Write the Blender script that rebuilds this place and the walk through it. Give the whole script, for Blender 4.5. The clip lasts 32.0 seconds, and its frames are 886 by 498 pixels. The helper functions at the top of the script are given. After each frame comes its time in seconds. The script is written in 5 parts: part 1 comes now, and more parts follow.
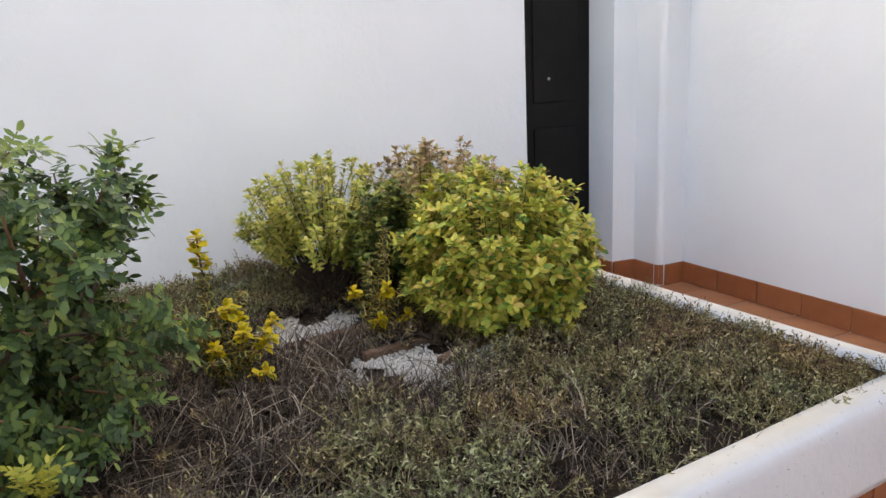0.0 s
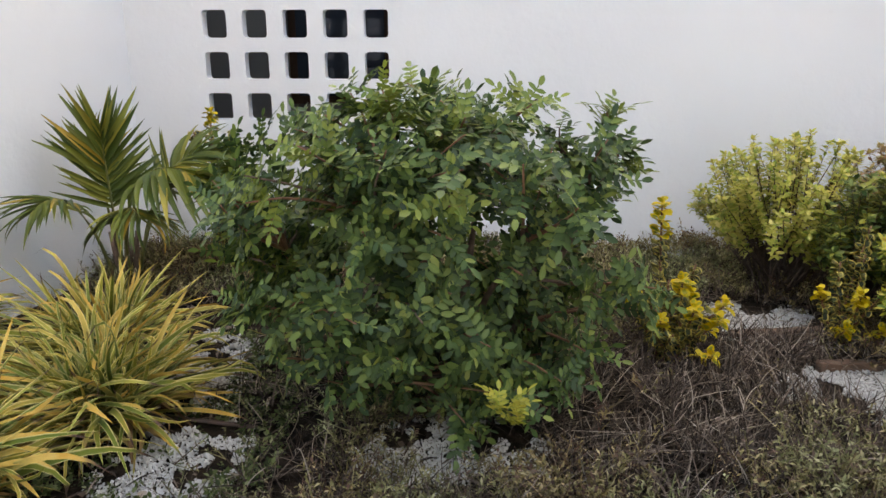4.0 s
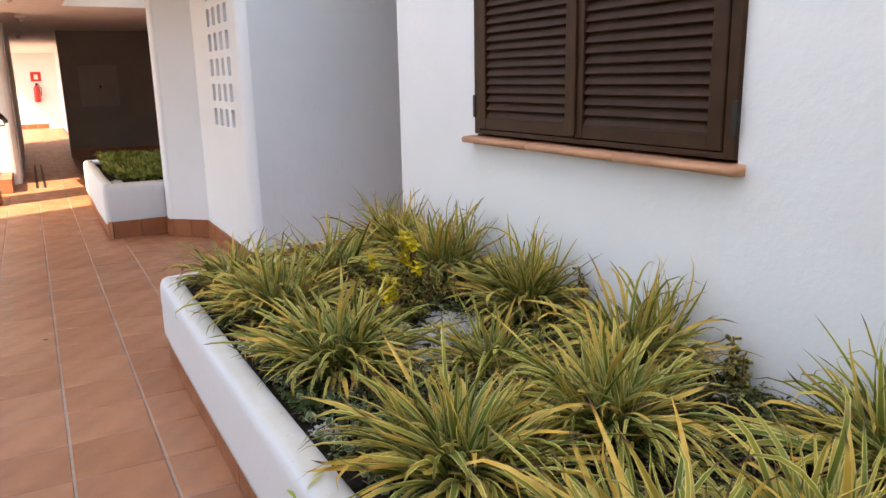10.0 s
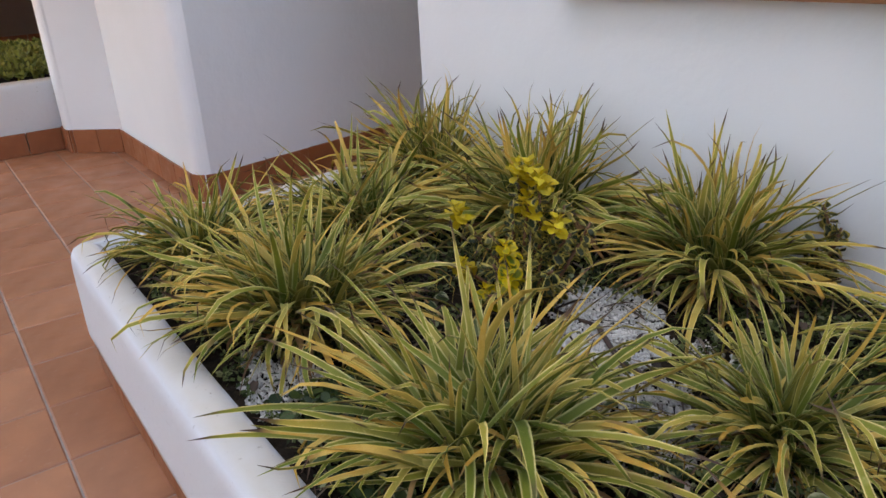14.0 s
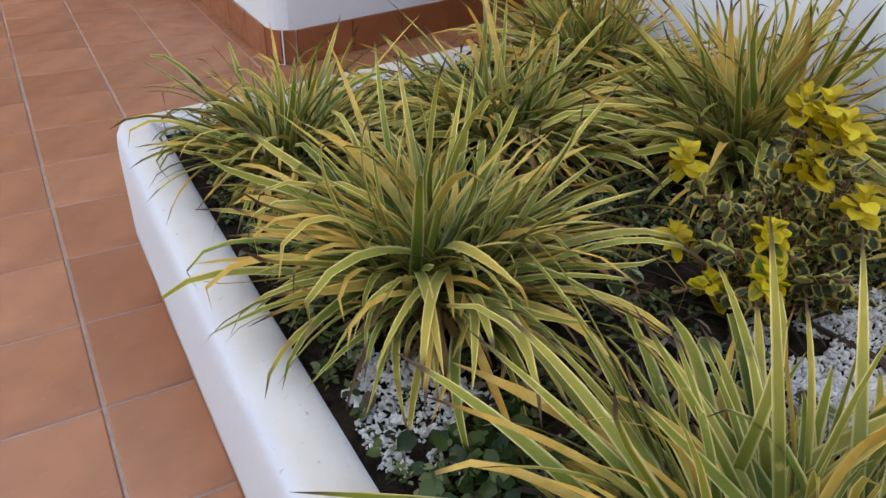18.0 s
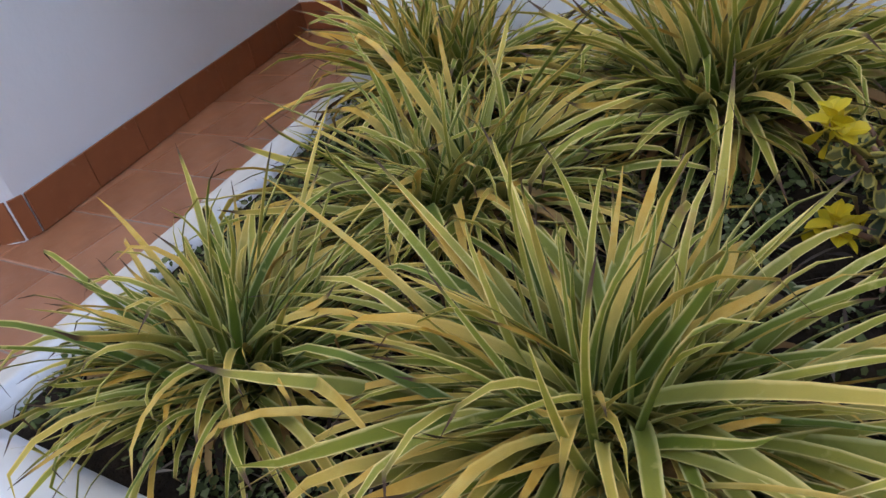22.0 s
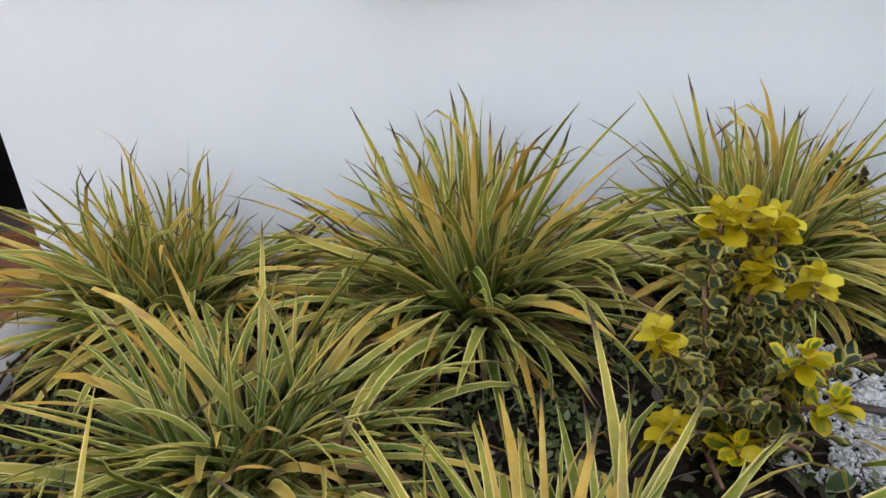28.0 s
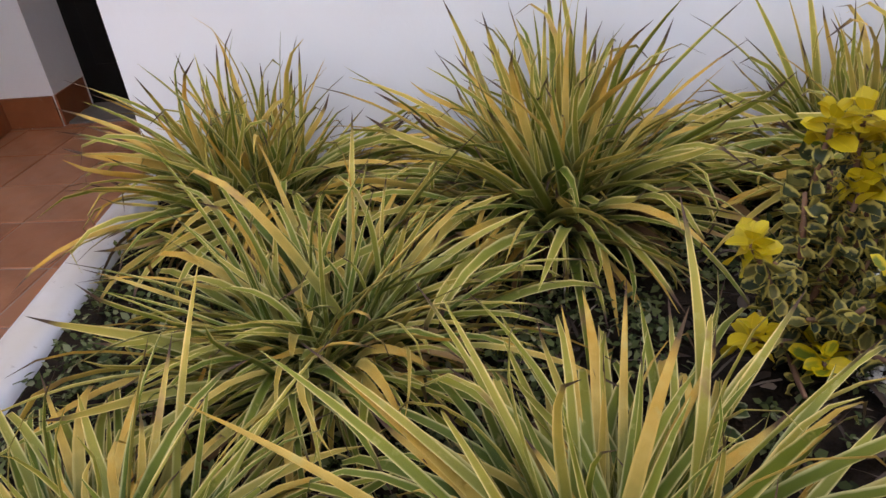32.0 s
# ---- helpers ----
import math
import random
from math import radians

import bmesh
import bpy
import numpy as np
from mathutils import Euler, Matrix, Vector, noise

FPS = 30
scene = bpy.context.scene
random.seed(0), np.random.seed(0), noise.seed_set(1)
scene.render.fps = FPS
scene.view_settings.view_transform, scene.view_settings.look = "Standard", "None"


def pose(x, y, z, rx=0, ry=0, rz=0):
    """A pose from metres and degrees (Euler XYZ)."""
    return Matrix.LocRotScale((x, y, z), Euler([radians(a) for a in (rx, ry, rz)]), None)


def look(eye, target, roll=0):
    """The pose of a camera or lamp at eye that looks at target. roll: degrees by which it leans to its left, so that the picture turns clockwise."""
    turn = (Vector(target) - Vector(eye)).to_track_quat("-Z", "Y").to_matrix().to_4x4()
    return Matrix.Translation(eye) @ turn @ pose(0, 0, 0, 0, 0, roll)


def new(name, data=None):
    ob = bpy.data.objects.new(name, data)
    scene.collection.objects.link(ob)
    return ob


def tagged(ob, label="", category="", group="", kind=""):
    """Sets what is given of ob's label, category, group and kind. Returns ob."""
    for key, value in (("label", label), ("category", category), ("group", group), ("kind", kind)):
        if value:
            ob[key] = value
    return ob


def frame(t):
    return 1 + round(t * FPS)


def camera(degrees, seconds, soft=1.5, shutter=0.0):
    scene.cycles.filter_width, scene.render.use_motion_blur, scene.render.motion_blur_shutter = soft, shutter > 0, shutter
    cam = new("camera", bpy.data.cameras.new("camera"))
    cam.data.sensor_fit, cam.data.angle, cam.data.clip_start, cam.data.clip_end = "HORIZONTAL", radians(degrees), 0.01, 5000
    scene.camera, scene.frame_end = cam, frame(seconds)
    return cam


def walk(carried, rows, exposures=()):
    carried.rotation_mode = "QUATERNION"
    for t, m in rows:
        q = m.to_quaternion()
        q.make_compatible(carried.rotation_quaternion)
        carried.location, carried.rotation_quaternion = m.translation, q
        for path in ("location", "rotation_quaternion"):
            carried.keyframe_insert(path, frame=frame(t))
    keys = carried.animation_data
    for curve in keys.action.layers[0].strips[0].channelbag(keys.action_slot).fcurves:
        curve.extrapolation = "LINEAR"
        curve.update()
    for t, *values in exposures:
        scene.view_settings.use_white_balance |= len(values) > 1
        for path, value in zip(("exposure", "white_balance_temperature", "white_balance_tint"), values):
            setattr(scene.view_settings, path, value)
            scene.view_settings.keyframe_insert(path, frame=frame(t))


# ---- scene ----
cam = camera(61.68, 32.0)
PATH = [
    (0, (4.242, -2.385, 1.355), (5.156, -0.674, 0.868), -2.79),
    (0.5, (4.263, -2.47, 1.397), (5.125, -0.737, 0.895), -2.81),
    (1, (4.26, -2.468, 1.407), (5.074, -0.713, 0.899), -2.21),
    (1.5, (4.249, -2.453, 1.4), (5.055, -0.698, 0.879), -1.6),
    (2, (4.233, -2.427, 1.391), (4.998, -0.655, 0.866), -1.44),
    (2.5, (4.216, -2.41, 1.389), (4.87, -0.595, 0.862), -1.35),
    (3, (4.159, -2.41, 1.384), (4.559, -0.526, 0.842), -1.34),
    (3.5, (4.136, -2.328, 1.374), (4.24, -0.414, 0.804), -0.65),
    (4, (4.079, -2.291, 1.377), (3.972, -0.375, 0.813), -0.09),
    (4.5, (4.027, -2.222, 1.363), (3.776, -0.306, 0.847), -0.48),
    (6.5, (3.877, -2.171, 1.355), (3.137, -0.396, 0.804), 0.24),
    (7, (3.821, -2.162, 1.345), (2.93, -0.461, 0.787), -0.94),
    (7.5, (3.82, -2.09, 1.343), (2.633, -0.589, 0.763), 0.01),
    (8, (3.696, -2.002, 1.329), (2.317, -0.666, 0.769), 0.71),
    (8.5, (3.56, -1.929, 1.308), (2.11, -0.657, 0.78), 1.95),
    (9, (3.444, -1.864, 1.309), (1.854, -0.79, 0.746), -0.28),
    (9.5, (3.231, -1.824, 1.318), (1.583, -0.801, 0.83), -1.01),
    (10, (3.071, -1.813, 1.314), (1.36, -0.881, 0.861), -1.18),
    (10.5, (2.885, -1.815, 1.299), (1.098, -0.978, 0.974), 2.18),
    (11, (2.691, -1.776, 1.282), (0.881, -0.987, 0.962), 0.4),
    (11.5, (2.527, -1.781, 1.252), (0.781, -0.861, 0.931), 0.6),
    (12, (2.355, -1.798, 1.255), (0.756, -0.677, 0.822), -1.27),
    (12.5, (2.181, -1.777, 1.258), (0.549, -0.697, 0.842), -0.46),
    (13, (2.028, -1.737, 1.246), (0.338, -0.731, 0.879), 0.44),
    (13.5, (1.88, -1.69, 1.215), (0.221, -0.712, 0.679), 0.4),
    (14, (1.69, -1.62, 1.167), (0.171, -0.567, 0.403), -3.1),
    (14.5, (1.575, -1.566, 1.095), (0.197, -0.569, 0.043), -4.1),
    (16.5, (1.361, -1.476, 1.048), (-0.011, -0.589, -0.104), 2.17),
    (17, (1.312, -1.479, 1.053), (-0.132, -0.672, -0.072), 4.21),
    (17.5, (1.223, -1.488, 1.054), (-0.249, -0.696, -0.044), 5.5),
    (18, (1.1, -1.508, 1.068), (-0.351, -0.647, -0.006), 1.88),
    (18.5, (1.031, -1.541, 1.069), (-0.457, -0.661, 0.064), 2.07),
    (19, (0.997, -1.552, 1.068), (-0.478, -0.663, 0.05), 5.53),
    (19.5, (0.914, -1.524, 1.063), (-0.523, -0.583, 0.039), 6.68),
    (20, (0.833, -1.496, 1.054), (-0.553, -0.5, 0.011), 5.63),
    (20.5, (0.761, -1.488, 1.046), (-0.586, -0.487, -0.043), 3.64),
    (21, (0.691, -1.5, 1.033), (-0.675, -0.543, -0.07), -0.94),
    (21.5, (0.572, -1.505, 1.022), (-0.581, -0.31, -0.093), -5.66),
    (22, (0.492, -1.531, 1.007), (-0.532, -0.179, -0.052), -13.4),
    (22.5, (0.421, -1.544, 1.005), (-0.451, -0.106, -0.078), -20.03),
    (23, (0.34, -1.501, 1.0), (-0.328, 0.036, -0.091), -18.9),
    (23.5, (0.26, -1.454, 1.005), (-0.23, 0.196, -0.014), -15.54),
    (24, (0.23, -1.446, 1.023), (-0.204, 0.27, 0.091), -10.6),
    (24.5, (0.224, -1.446, 1.036), (-0.173, 0.294, 0.133), -7.88),
    (25, (0.225, -1.441, 1.051), (-0.151, 0.336, 0.215), -7.58),
    (25.5, (0.224, -1.431, 1.068), (-0.107, 0.366, 0.254), -7.6),
    (27.5, (0.233, -1.433, 1.073), (0.055, 0.384, 0.258), -6.78),
    (28, (0.237, -1.435, 1.073), (0.111, 0.386, 0.256), -6.21),
    (28.5, (0.235, -1.439, 1.075), (0.06, 0.38, 0.262), -6.84),
    (29, (0.229, -1.442, 1.072), (-0.033, 0.365, 0.257), -6.76),
    (29.5, (0.223, -1.446, 1.07), (-0.1, 0.324, 0.197), -6.43),
    (30, (0.224, -1.446, 1.065), (-0.088, 0.284, 0.111), -6.9),
    (30.5, (0.223, -1.448, 1.066), (-0.087, 0.274, 0.098), -7.85),
    (31, (0.222, -1.447, 1.062), (-0.078, 0.269, 0.079), -7.19),
    (31.5, (0.222, -1.45, 1.065), (-0.093, 0.264, 0.083), -7.83),
    (32, (0.225, -1.447, 1.061), (-0.122, 0.241, 0.047), -7.29),
]
walk(cam, [(t, look(eye, target, roll)) for t, eye, target, roll in PATH], [(0.0, 2.34, 8150, 11), (4.0, 2.36, 8250, 11), (7.5, 2.44, 8150, 11), (9.0, 2.34, 8050, 11), (11.0, 2.22, 8000, 11), (12.5, 2.14, 7800, 11), (14.0, 2.10, 7800, 13), (16.5, 2.18, 7850, 14), (17.0, 2.26, 7750, 12), (19.0, 2.32, 7350, 10), (20.0, 2.30, 7400, 11), (21.5, 2.20, 7100, 11), (23.0, 2.28, 6650, 11), (25.0, 2.38, 6550, 7), (25.5, 2.38, 6650, 7), (28.0, 2.40, 7600, 8), (29.5, 2.38, 7750, 12), (31.0, 2.34, 7900, 18), (32.0, 2.34, 7950, 19)])

# ---- light ----
world = bpy.data.worlds.new("sky")
scene.world = world
world.use_nodes = True
wn = world.node_tree
sky = wn.nodes.new("ShaderNodeTexSky")
sky.sky_type = "NISHITA"
sky.sun_disc = False
SUN_EL, SUN_AZ = 46.0, 158.0
sky.sun_elevation, sky.sun_rotation = radians(SUN_EL), radians(SUN_AZ)
wn.links.new(sky.outputs[0], wn.nodes["Background"].inputs[0])
wn.nodes["Background"].inputs[1].default_value = 0.15
sun = new("sun", bpy.data.lights.new("sun", "SUN"))
sun.data.energy, sun.data.angle, sun.data.color = 3.6, radians(0.5), (1.0, 0.93, 0.84)
sv = Vector((math.sin(radians(SUN_AZ)) * math.cos(radians(SUN_EL)), math.cos(radians(SUN_AZ)) * math.cos(radians(SUN_EL)), math.sin(radians(SUN_EL))))
sun.matrix_world = look(sv * 20, (0, 0, 0))


# ---- materials ----
def material(name, rough=0.6, metal=0.0, spec=0.5):
    m = bpy.data.materials.new(name)
    m.use_nodes = True
    b = m.node_tree.nodes["Principled BSDF"]
    b.inputs["Roughness"].default_value = rough
    b.inputs["Metallic"].default_value = metal
    b.inputs["Specular IOR Level"].default_value = spec
    return m, m.node_tree, b


def ramp(t, src, stops):
    r = t.nodes.new("ShaderNodeValToRGB")
    els = r.color_ramp.elements
    while len(els) < len(stops):
        els.new(0.5)
    for e, (p, c) in zip(els, stops):
        e.position, e.color = p, (*c, 1)
    t.links.new(src, r.inputs[0])
    return r.outputs[0]


def grain(t, scale, detail=4, coords="Object", rough=0.55):
    co = t.nodes.new("ShaderNodeTexCoord")
    n = t.nodes.new("ShaderNodeTexNoise")
    n.inputs["Scale"].default_value, n.inputs["Detail"].default_value, n.inputs["Roughness"].default_value = scale, detail, rough
    t.links.new(co.outputs[coords], n.inputs["Vector"])
    return n.outputs["Fac"]


def mixed(t, fac, a, b, how="MIX"):
    m = t.nodes.new("ShaderNodeMix")
    m.data_type, m.blend_type = "RGBA", how
    for slot, v in ((0, fac), (6, a), (7, b)):
        if isinstance(v, (int, float)):
            m.inputs[slot].default_value = v
        elif isinstance(v, tuple):
            m.inputs[slot].default_value = (*v, 1)
        else:
            t.links.new(v, m.inputs[slot])
    return m.outputs[2]


def sums(t, how, a, b):
    m = t.nodes.new("ShaderNodeMath")
    m.operation = how
    for i, v in enumerate((a, b)):
        if isinstance(v, (int, float)):
            m.inputs[i].default_value = v
        else:
            t.links.new(v, m.inputs[i])
    return m.outputs[0]


def bumped(t, b, height, strength, distance):
    n = t.nodes.new("ShaderNodeBump")
    n.inputs["Strength"].default_value, n.inputs["Distance"].default_value = strength, distance
    t.links.new(height, n.inputs["Height"])
    t.links.new(n.outputs[0], b.inputs["Normal"])


def plain(name, dark, light, scale, rough=0.6, metal=0.0, bump=0.0, dist=0.003, spec=0.5):
    m, t, b = material(name, rough, metal, spec)
    f = grain(t, scale, 6)
    t.links.new(ramp(t, f, [(0.3, dark), (0.7, light)]), b.inputs["Base Color"])
    if bump:
        bumped(t, b, grain(t, scale * 6, 5), bump, dist)
    return m


def stucco():
    m, t, b = material("white_stucco", 0.85, 0, 0.25)
    big, fine = grain(t, 1.3, 3), grain(t, 38, 5)
    col = ramp(t, big, [(0.3, (0.735, 0.742, 0.752)), (0.7, (0.79, 0.797, 0.806))])
    spots = ramp(t, grain(t, 9, 6), [(0.70, (1, 1, 1)), (0.80, (0.93, 0.92, 0.9))])
    t.links.new(mixed(t, 0.6, col, spots, "MULTIPLY"), b.inputs["Base Color"])
    h = sums(t, "ADD", sums(t, "MULTIPLY", grain(t, 14, 4), 1.0), sums(t, "MULTIPLY", fine, 0.35))
    bumped(t, b, h, 0.45, 0.006)
    return m


def rim_paint():
    m, t, b = material("weathered_white_paint", 0.8, 0, 0.3)
    co = t.nodes.new("ShaderNodeNewGeometry")
    sep = t.nodes.new("ShaderNodeSeparateXYZ")
    t.links.new(co.outputs["Normal"], sep.inputs[0])
    dirt = sums(t, "MULTIPLY", ramp(t, sep.outputs[2], [(0.5, (0, 0, 0)), (0.95, (1, 1, 1))]), ramp(t, grain(t, 7, 6), [(0.35, (0.68, 0.68, 0.68)), (0.62, (1, 1, 1))]))
    col = mixed(t, dirt, (0.69, 0.685, 0.69), (0.57, 0.505, 0.415))
    specks = ramp(t, grain(t, 75, 4), [(0.66, (1, 1, 1)), (0.73, (0.50, 0.44, 0.36))])
    t.links.new(mixed(t, 0.5, col, specks, "MULTIPLY"), b.inputs["Base Color"])
    bumped(t, b, sums(t, "ADD", grain(t, 12, 4), sums(t, "MULTIPLY", grain(t, 45, 4), 0.4)), 0.45, 0.006)
    return m


def terracotta(name, a, b2, rough=0.42):
    m, t, b = material(name, rough, 0, 0.45)
    info = t.nodes.new("ShaderNodeObjectInfo")
    geo = t.nodes.new("ShaderNodeNewGeometry")
    rnd = sums(t, "FRACT", sums(t, "ADD", info.outputs["Random"], geo.outputs["Random Per Island"]), 0)
    base = ramp(t, rnd, [(0.0, a), (1.0, b2)])
    cloud = ramp(t, grain(t, 5, 5), [(0.3, (0.78, 0.74, 0.72)), (0.7, (1.1, 1.08, 1.05))])
    dust = ramp(t, grain(t, 26, 6), [(0.62, (0, 0, 0)), (0.8, (1, 1, 1))])
    col = mixed(t, 1.0, base, cloud, "MULTIPLY")
    t.links.new(mixed(t, sums(t, "MULTIPLY", dust, 0.22), col, (0.55, 0.42, 0.34)), b.inputs["Base Color"])
    t.links.new(ramp(t, grain(t, 8, 4), [(0.3, (rough - 0.1,) * 3), (0.7, (rough + 0.16,) * 3)]), b.inputs["Roughness"])
    bumped(t, b, grain(t, 18, 5), 0.18, 0.004)
    return m


def strap_leaf():
    m, t, b = material("variegated_strap_leaf", 0.5, 0, 0.2)
    uv = t.nodes.new("ShaderNodeTexCoord")
    sep = t.nodes.new("ShaderNodeSeparateXYZ")
    t.links.new(uv.outputs["UV"], sep.inputs[0])
    info = t.nodes.new("ShaderNodeObjectInfo")
    geo = t.nodes.new("ShaderNodeNewGeometry")
    rnd = sums(t, "FRACT", sums(t, "ADD", info.outputs["Random"], geo.outputs["Random Per Island"]), 0)
    across = sums(t, "ABSOLUTE", sums(t, "SUBTRACT", sep.outputs[0], 0.5), 0)
    fine = grain(t, 30, 4)
    edge = ramp(t, sums(t, "ADD", across, sums(t, "MULTIPLY", sums(t, "SUBTRACT", fine, 0.5), 0.2)), [(0.31, (0, 0, 0)), (0.47, (1, 1, 1))])
    green = ramp(t, rnd, [(0.0, (0.076, 0.112, 0.014)), (0.35, (0.148, 0.172, 0.024)), (0.65, (0.230, 0.222, 0.043)), (0.95, (0.325, 0.275, 0.070))])
    cream = ramp(t, rnd, [(0.0, (0.44, 0.42, 0.18)), (0.6, (0.54, 0.48, 0.20)), (1.0, (0.57, 0.44, 0.13))])
    body = mixed(t, edge, green, cream)
    # greener at the foot, clump's inner shade darkened in; paler towards the tip, with cloudy fading
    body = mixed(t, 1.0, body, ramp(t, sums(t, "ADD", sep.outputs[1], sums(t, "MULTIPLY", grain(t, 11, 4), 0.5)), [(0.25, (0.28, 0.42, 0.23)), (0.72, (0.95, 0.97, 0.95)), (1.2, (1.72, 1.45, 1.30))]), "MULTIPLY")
    # leaves that yellow from the tip down
    dead = sums(t, "MULTIPLY", ramp(t, rnd, [(0.68, (0, 0, 0)), (0.93, (1, 1, 1))]), ramp(t, sums(t, "ADD", sep.outputs[1], sums(t, "MULTIPLY", fine, 0.5)), [(0.68, (0, 0, 0)), (1.12, (1, 1, 1))]))
    body = mixed(t, dead, body, ramp(t, fine, [(0.3, (0.60, 0.30, 0.035)), (0.7, (0.66, 0.45, 0.12))]))
    lines = t.nodes.new("ShaderNodeTexWave")
    lines.inputs["Scale"].default_value, lines.inputs["Distortion"].default_value = 9.0, 0.4
    t.links.new(uv.outputs["UV"], lines.inputs["Vector"])
    body = mixed(t, 0.30, body, ramp(t, lines.outputs["Fac"], [(0.2, (0.6, 0.6, 0.55)), (0.8, (1.12, 1.12, 1.08))]), "MULTIPLY")
    # dry flecks and pale streaks
    body = mixed(t, sums(t, "MULTIPLY", ramp(t, grain(t, 55, 5), [(0.62, (0, 0, 0)), (0.74, (1, 1, 1))]), 0.55), body, (0.50, 0.42, 0.14))
    scorch = sums(t, "MULTIPLY", ramp(t, grain(t, 8, 5), [(0.62, (0, 0, 0)), (0.68, (1, 1, 1))]), ramp(t, sep.outputs[1], [(0.35, (0, 0, 0)), (0.75, (0.8, 0.8, 0.8))]))
    body = mixed(t, scorch, body, ramp(t, fine, [(0.3, (0.20, 0.10, 0.045)), (0.7, (0.46, 0.27, 0.12))]))
    tip = sums(t, "MULTIPLY", ramp(t, sums(t, "FRACT", sums(t, "MULTIPLY", rnd, 7.0), 0), [(0.35, (0, 0, 0)), (0.4, (1, 1, 1))]), ramp(t, sums(t, "ADD", sep.outputs[1], sums(t, "MULTIPLY", fine, 0.12)), [(0.92, (0, 0, 0)), (0.99, (1, 1, 1))]))
    body = mixed(t, tip, body, (0.09, 0.05, 0.03))
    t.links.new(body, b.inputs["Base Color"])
    bumped(t, b, lines.outputs["Fac"], 0.15, 0.002)
    tr = t.nodes.new("ShaderNodeBsdfTranslucent")
    t.links.new(body, tr.inputs[0])
    mx = t.nodes.new("ShaderNodeMixShader")
    mx.inputs[0].default_value = 0.10
    t.links.new(b.outputs[0], mx.inputs[1])
    t.links.new(tr.outputs[0], mx.inputs[2])
    t.links.new(mx.outputs[0], t.nodes["Material Output"].inputs[0])
    return m


def foliage(name, stops, rough=0.4, edge=None, translucent=0.2, band=(0.22, 0.3), patch=None):
    """Leaves whose colour varies leaf by leaf; edge: a margin of another colour; patch: a tint in drifts over the ground."""
    m, t, b = material(name, rough, 0, 0.3)
    geo = t.nodes.new("ShaderNodeNewGeometry")
    info = t.nodes.new("ShaderNodeObjectInfo")
    col = ramp(t, sums(t, "FRACT", sums(t, "ADD", geo.outputs["Random Per Island"], info.outputs["Random"]), 0), stops)
    uv = t.nodes.new("ShaderNodeTexCoord")
    sep = t.nodes.new("ShaderNodeSeparateXYZ")
    t.links.new(uv.outputs["UV"], sep.inputs[0])
    across = sums(t, "ABSOLUTE", sums(t, "SUBTRACT", sep.outputs[0], 0.5), 0)
    if edge:
        along = sums(t, "ABSOLUTE", sums(t, "SUBTRACT", sep.outputs[1], 0.5), 0)
        far = sums(t, "ADD", sums(t, "MAXIMUM", across, sums(t, "MULTIPLY", along, 0.8)), sums(t, "MULTIPLY", sums(t, "SUBTRACT", grain(t, 90, 3), 0.5), 0.35))
        col = mixed(t, ramp(t, far, [(band[0], (0, 0, 0)), (band[1], (1, 1, 1))]), col, edge)
    if patch:
        col = mixed(t, sums(t, "MULTIPLY", ramp(t, grain(t, 2.2, 4), [(0.42, (0, 0, 0)), (0.6, (1, 1, 1))]), 0.75), col, mixed(t, 1.0, col, patch, "MULTIPLY"))
    vein = ramp(t, across, [(0.0, (1.35, 1.3, 1.2)), (0.06, (1, 1, 1))])
    col = mixed(t, 0.5, col, vein, "MULTIPLY")
    t.links.new(col, b.inputs["Base Color"])
    tr = t.nodes.new("ShaderNodeBsdfTranslucent")
    t.links.new(col, tr.inputs[0])
    mx = t.nodes.new("ShaderNodeMixShader")
    mx.inputs[0].default_value = translucent
    t.links.new(b.outputs[0], mx.inputs[1])
    t.links.new(tr.outputs[0], mx.inputs[2])
    t.links.new(mx.outputs[0], t.nodes["Material Output"].inputs[0])
    return m


def pebble():
    m, t, b = material("white_gravel", 0.8, 0, 0.3)
    geo = t.nodes.new("ShaderNodeNewGeometry")
    t.links.new(ramp(t, geo.outputs["Random Per Island"], [(0.0, (0.34, 0.30, 0.26)), (0.12, (0.55, 0.52, 0.48)), (1.0, (0.68, 0.65, 0.60))]), b.inputs["Base Color"])
    return m


STUCCO, RIM = stucco(), rim_paint()
TILE = terracotta("terracotta_tile", (0.37, 0.152, 0.072), (0.44, 0.196, 0.10))
SKIRT = terracotta("glazed_skirting", (0.28, 0.092, 0.036), (0.34, 0.12, 0.05), 0.34)
GROUT = plain("grey_grout", (0.27, 0.205, 0.17), (0.40, 0.32, 0.27), 30, 0.9)
SILL = terracotta("clay_sill", (0.50, 0.24, 0.13), (0.58, 0.30, 0.17), 0.5)
SHUTTER = plain("brown_lacquer", (0.034, 0.0145, 0.0065), (0.052, 0.024, 0.0115), 14, 0.52, 0.0, 0.05, 0.001, 0.15)
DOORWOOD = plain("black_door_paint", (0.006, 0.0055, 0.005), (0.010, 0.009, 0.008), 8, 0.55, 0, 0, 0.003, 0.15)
IRON = plain("black_iron", (0.01, 0.01, 0.01), (0.02, 0.02, 0.02), 20, 0.5, 0.4)
CHROME = plain("satin_metal", (0.45, 0.45, 0.44), (0.6, 0.6, 0.58), 20, 0.3, 1.0)
SOIL = plain("dark_soil", (0.010, 0.007, 0.005), (0.045, 0.03, 0.019), 18, 1.0, 0, 0.8, 0.02, 0.08)
CEIL = plain("white_ceiling_paint", (0.74, 0.73, 0.72), (0.79, 0.785, 0.775), 2, 0.9, 0, 0.1, 0.002)
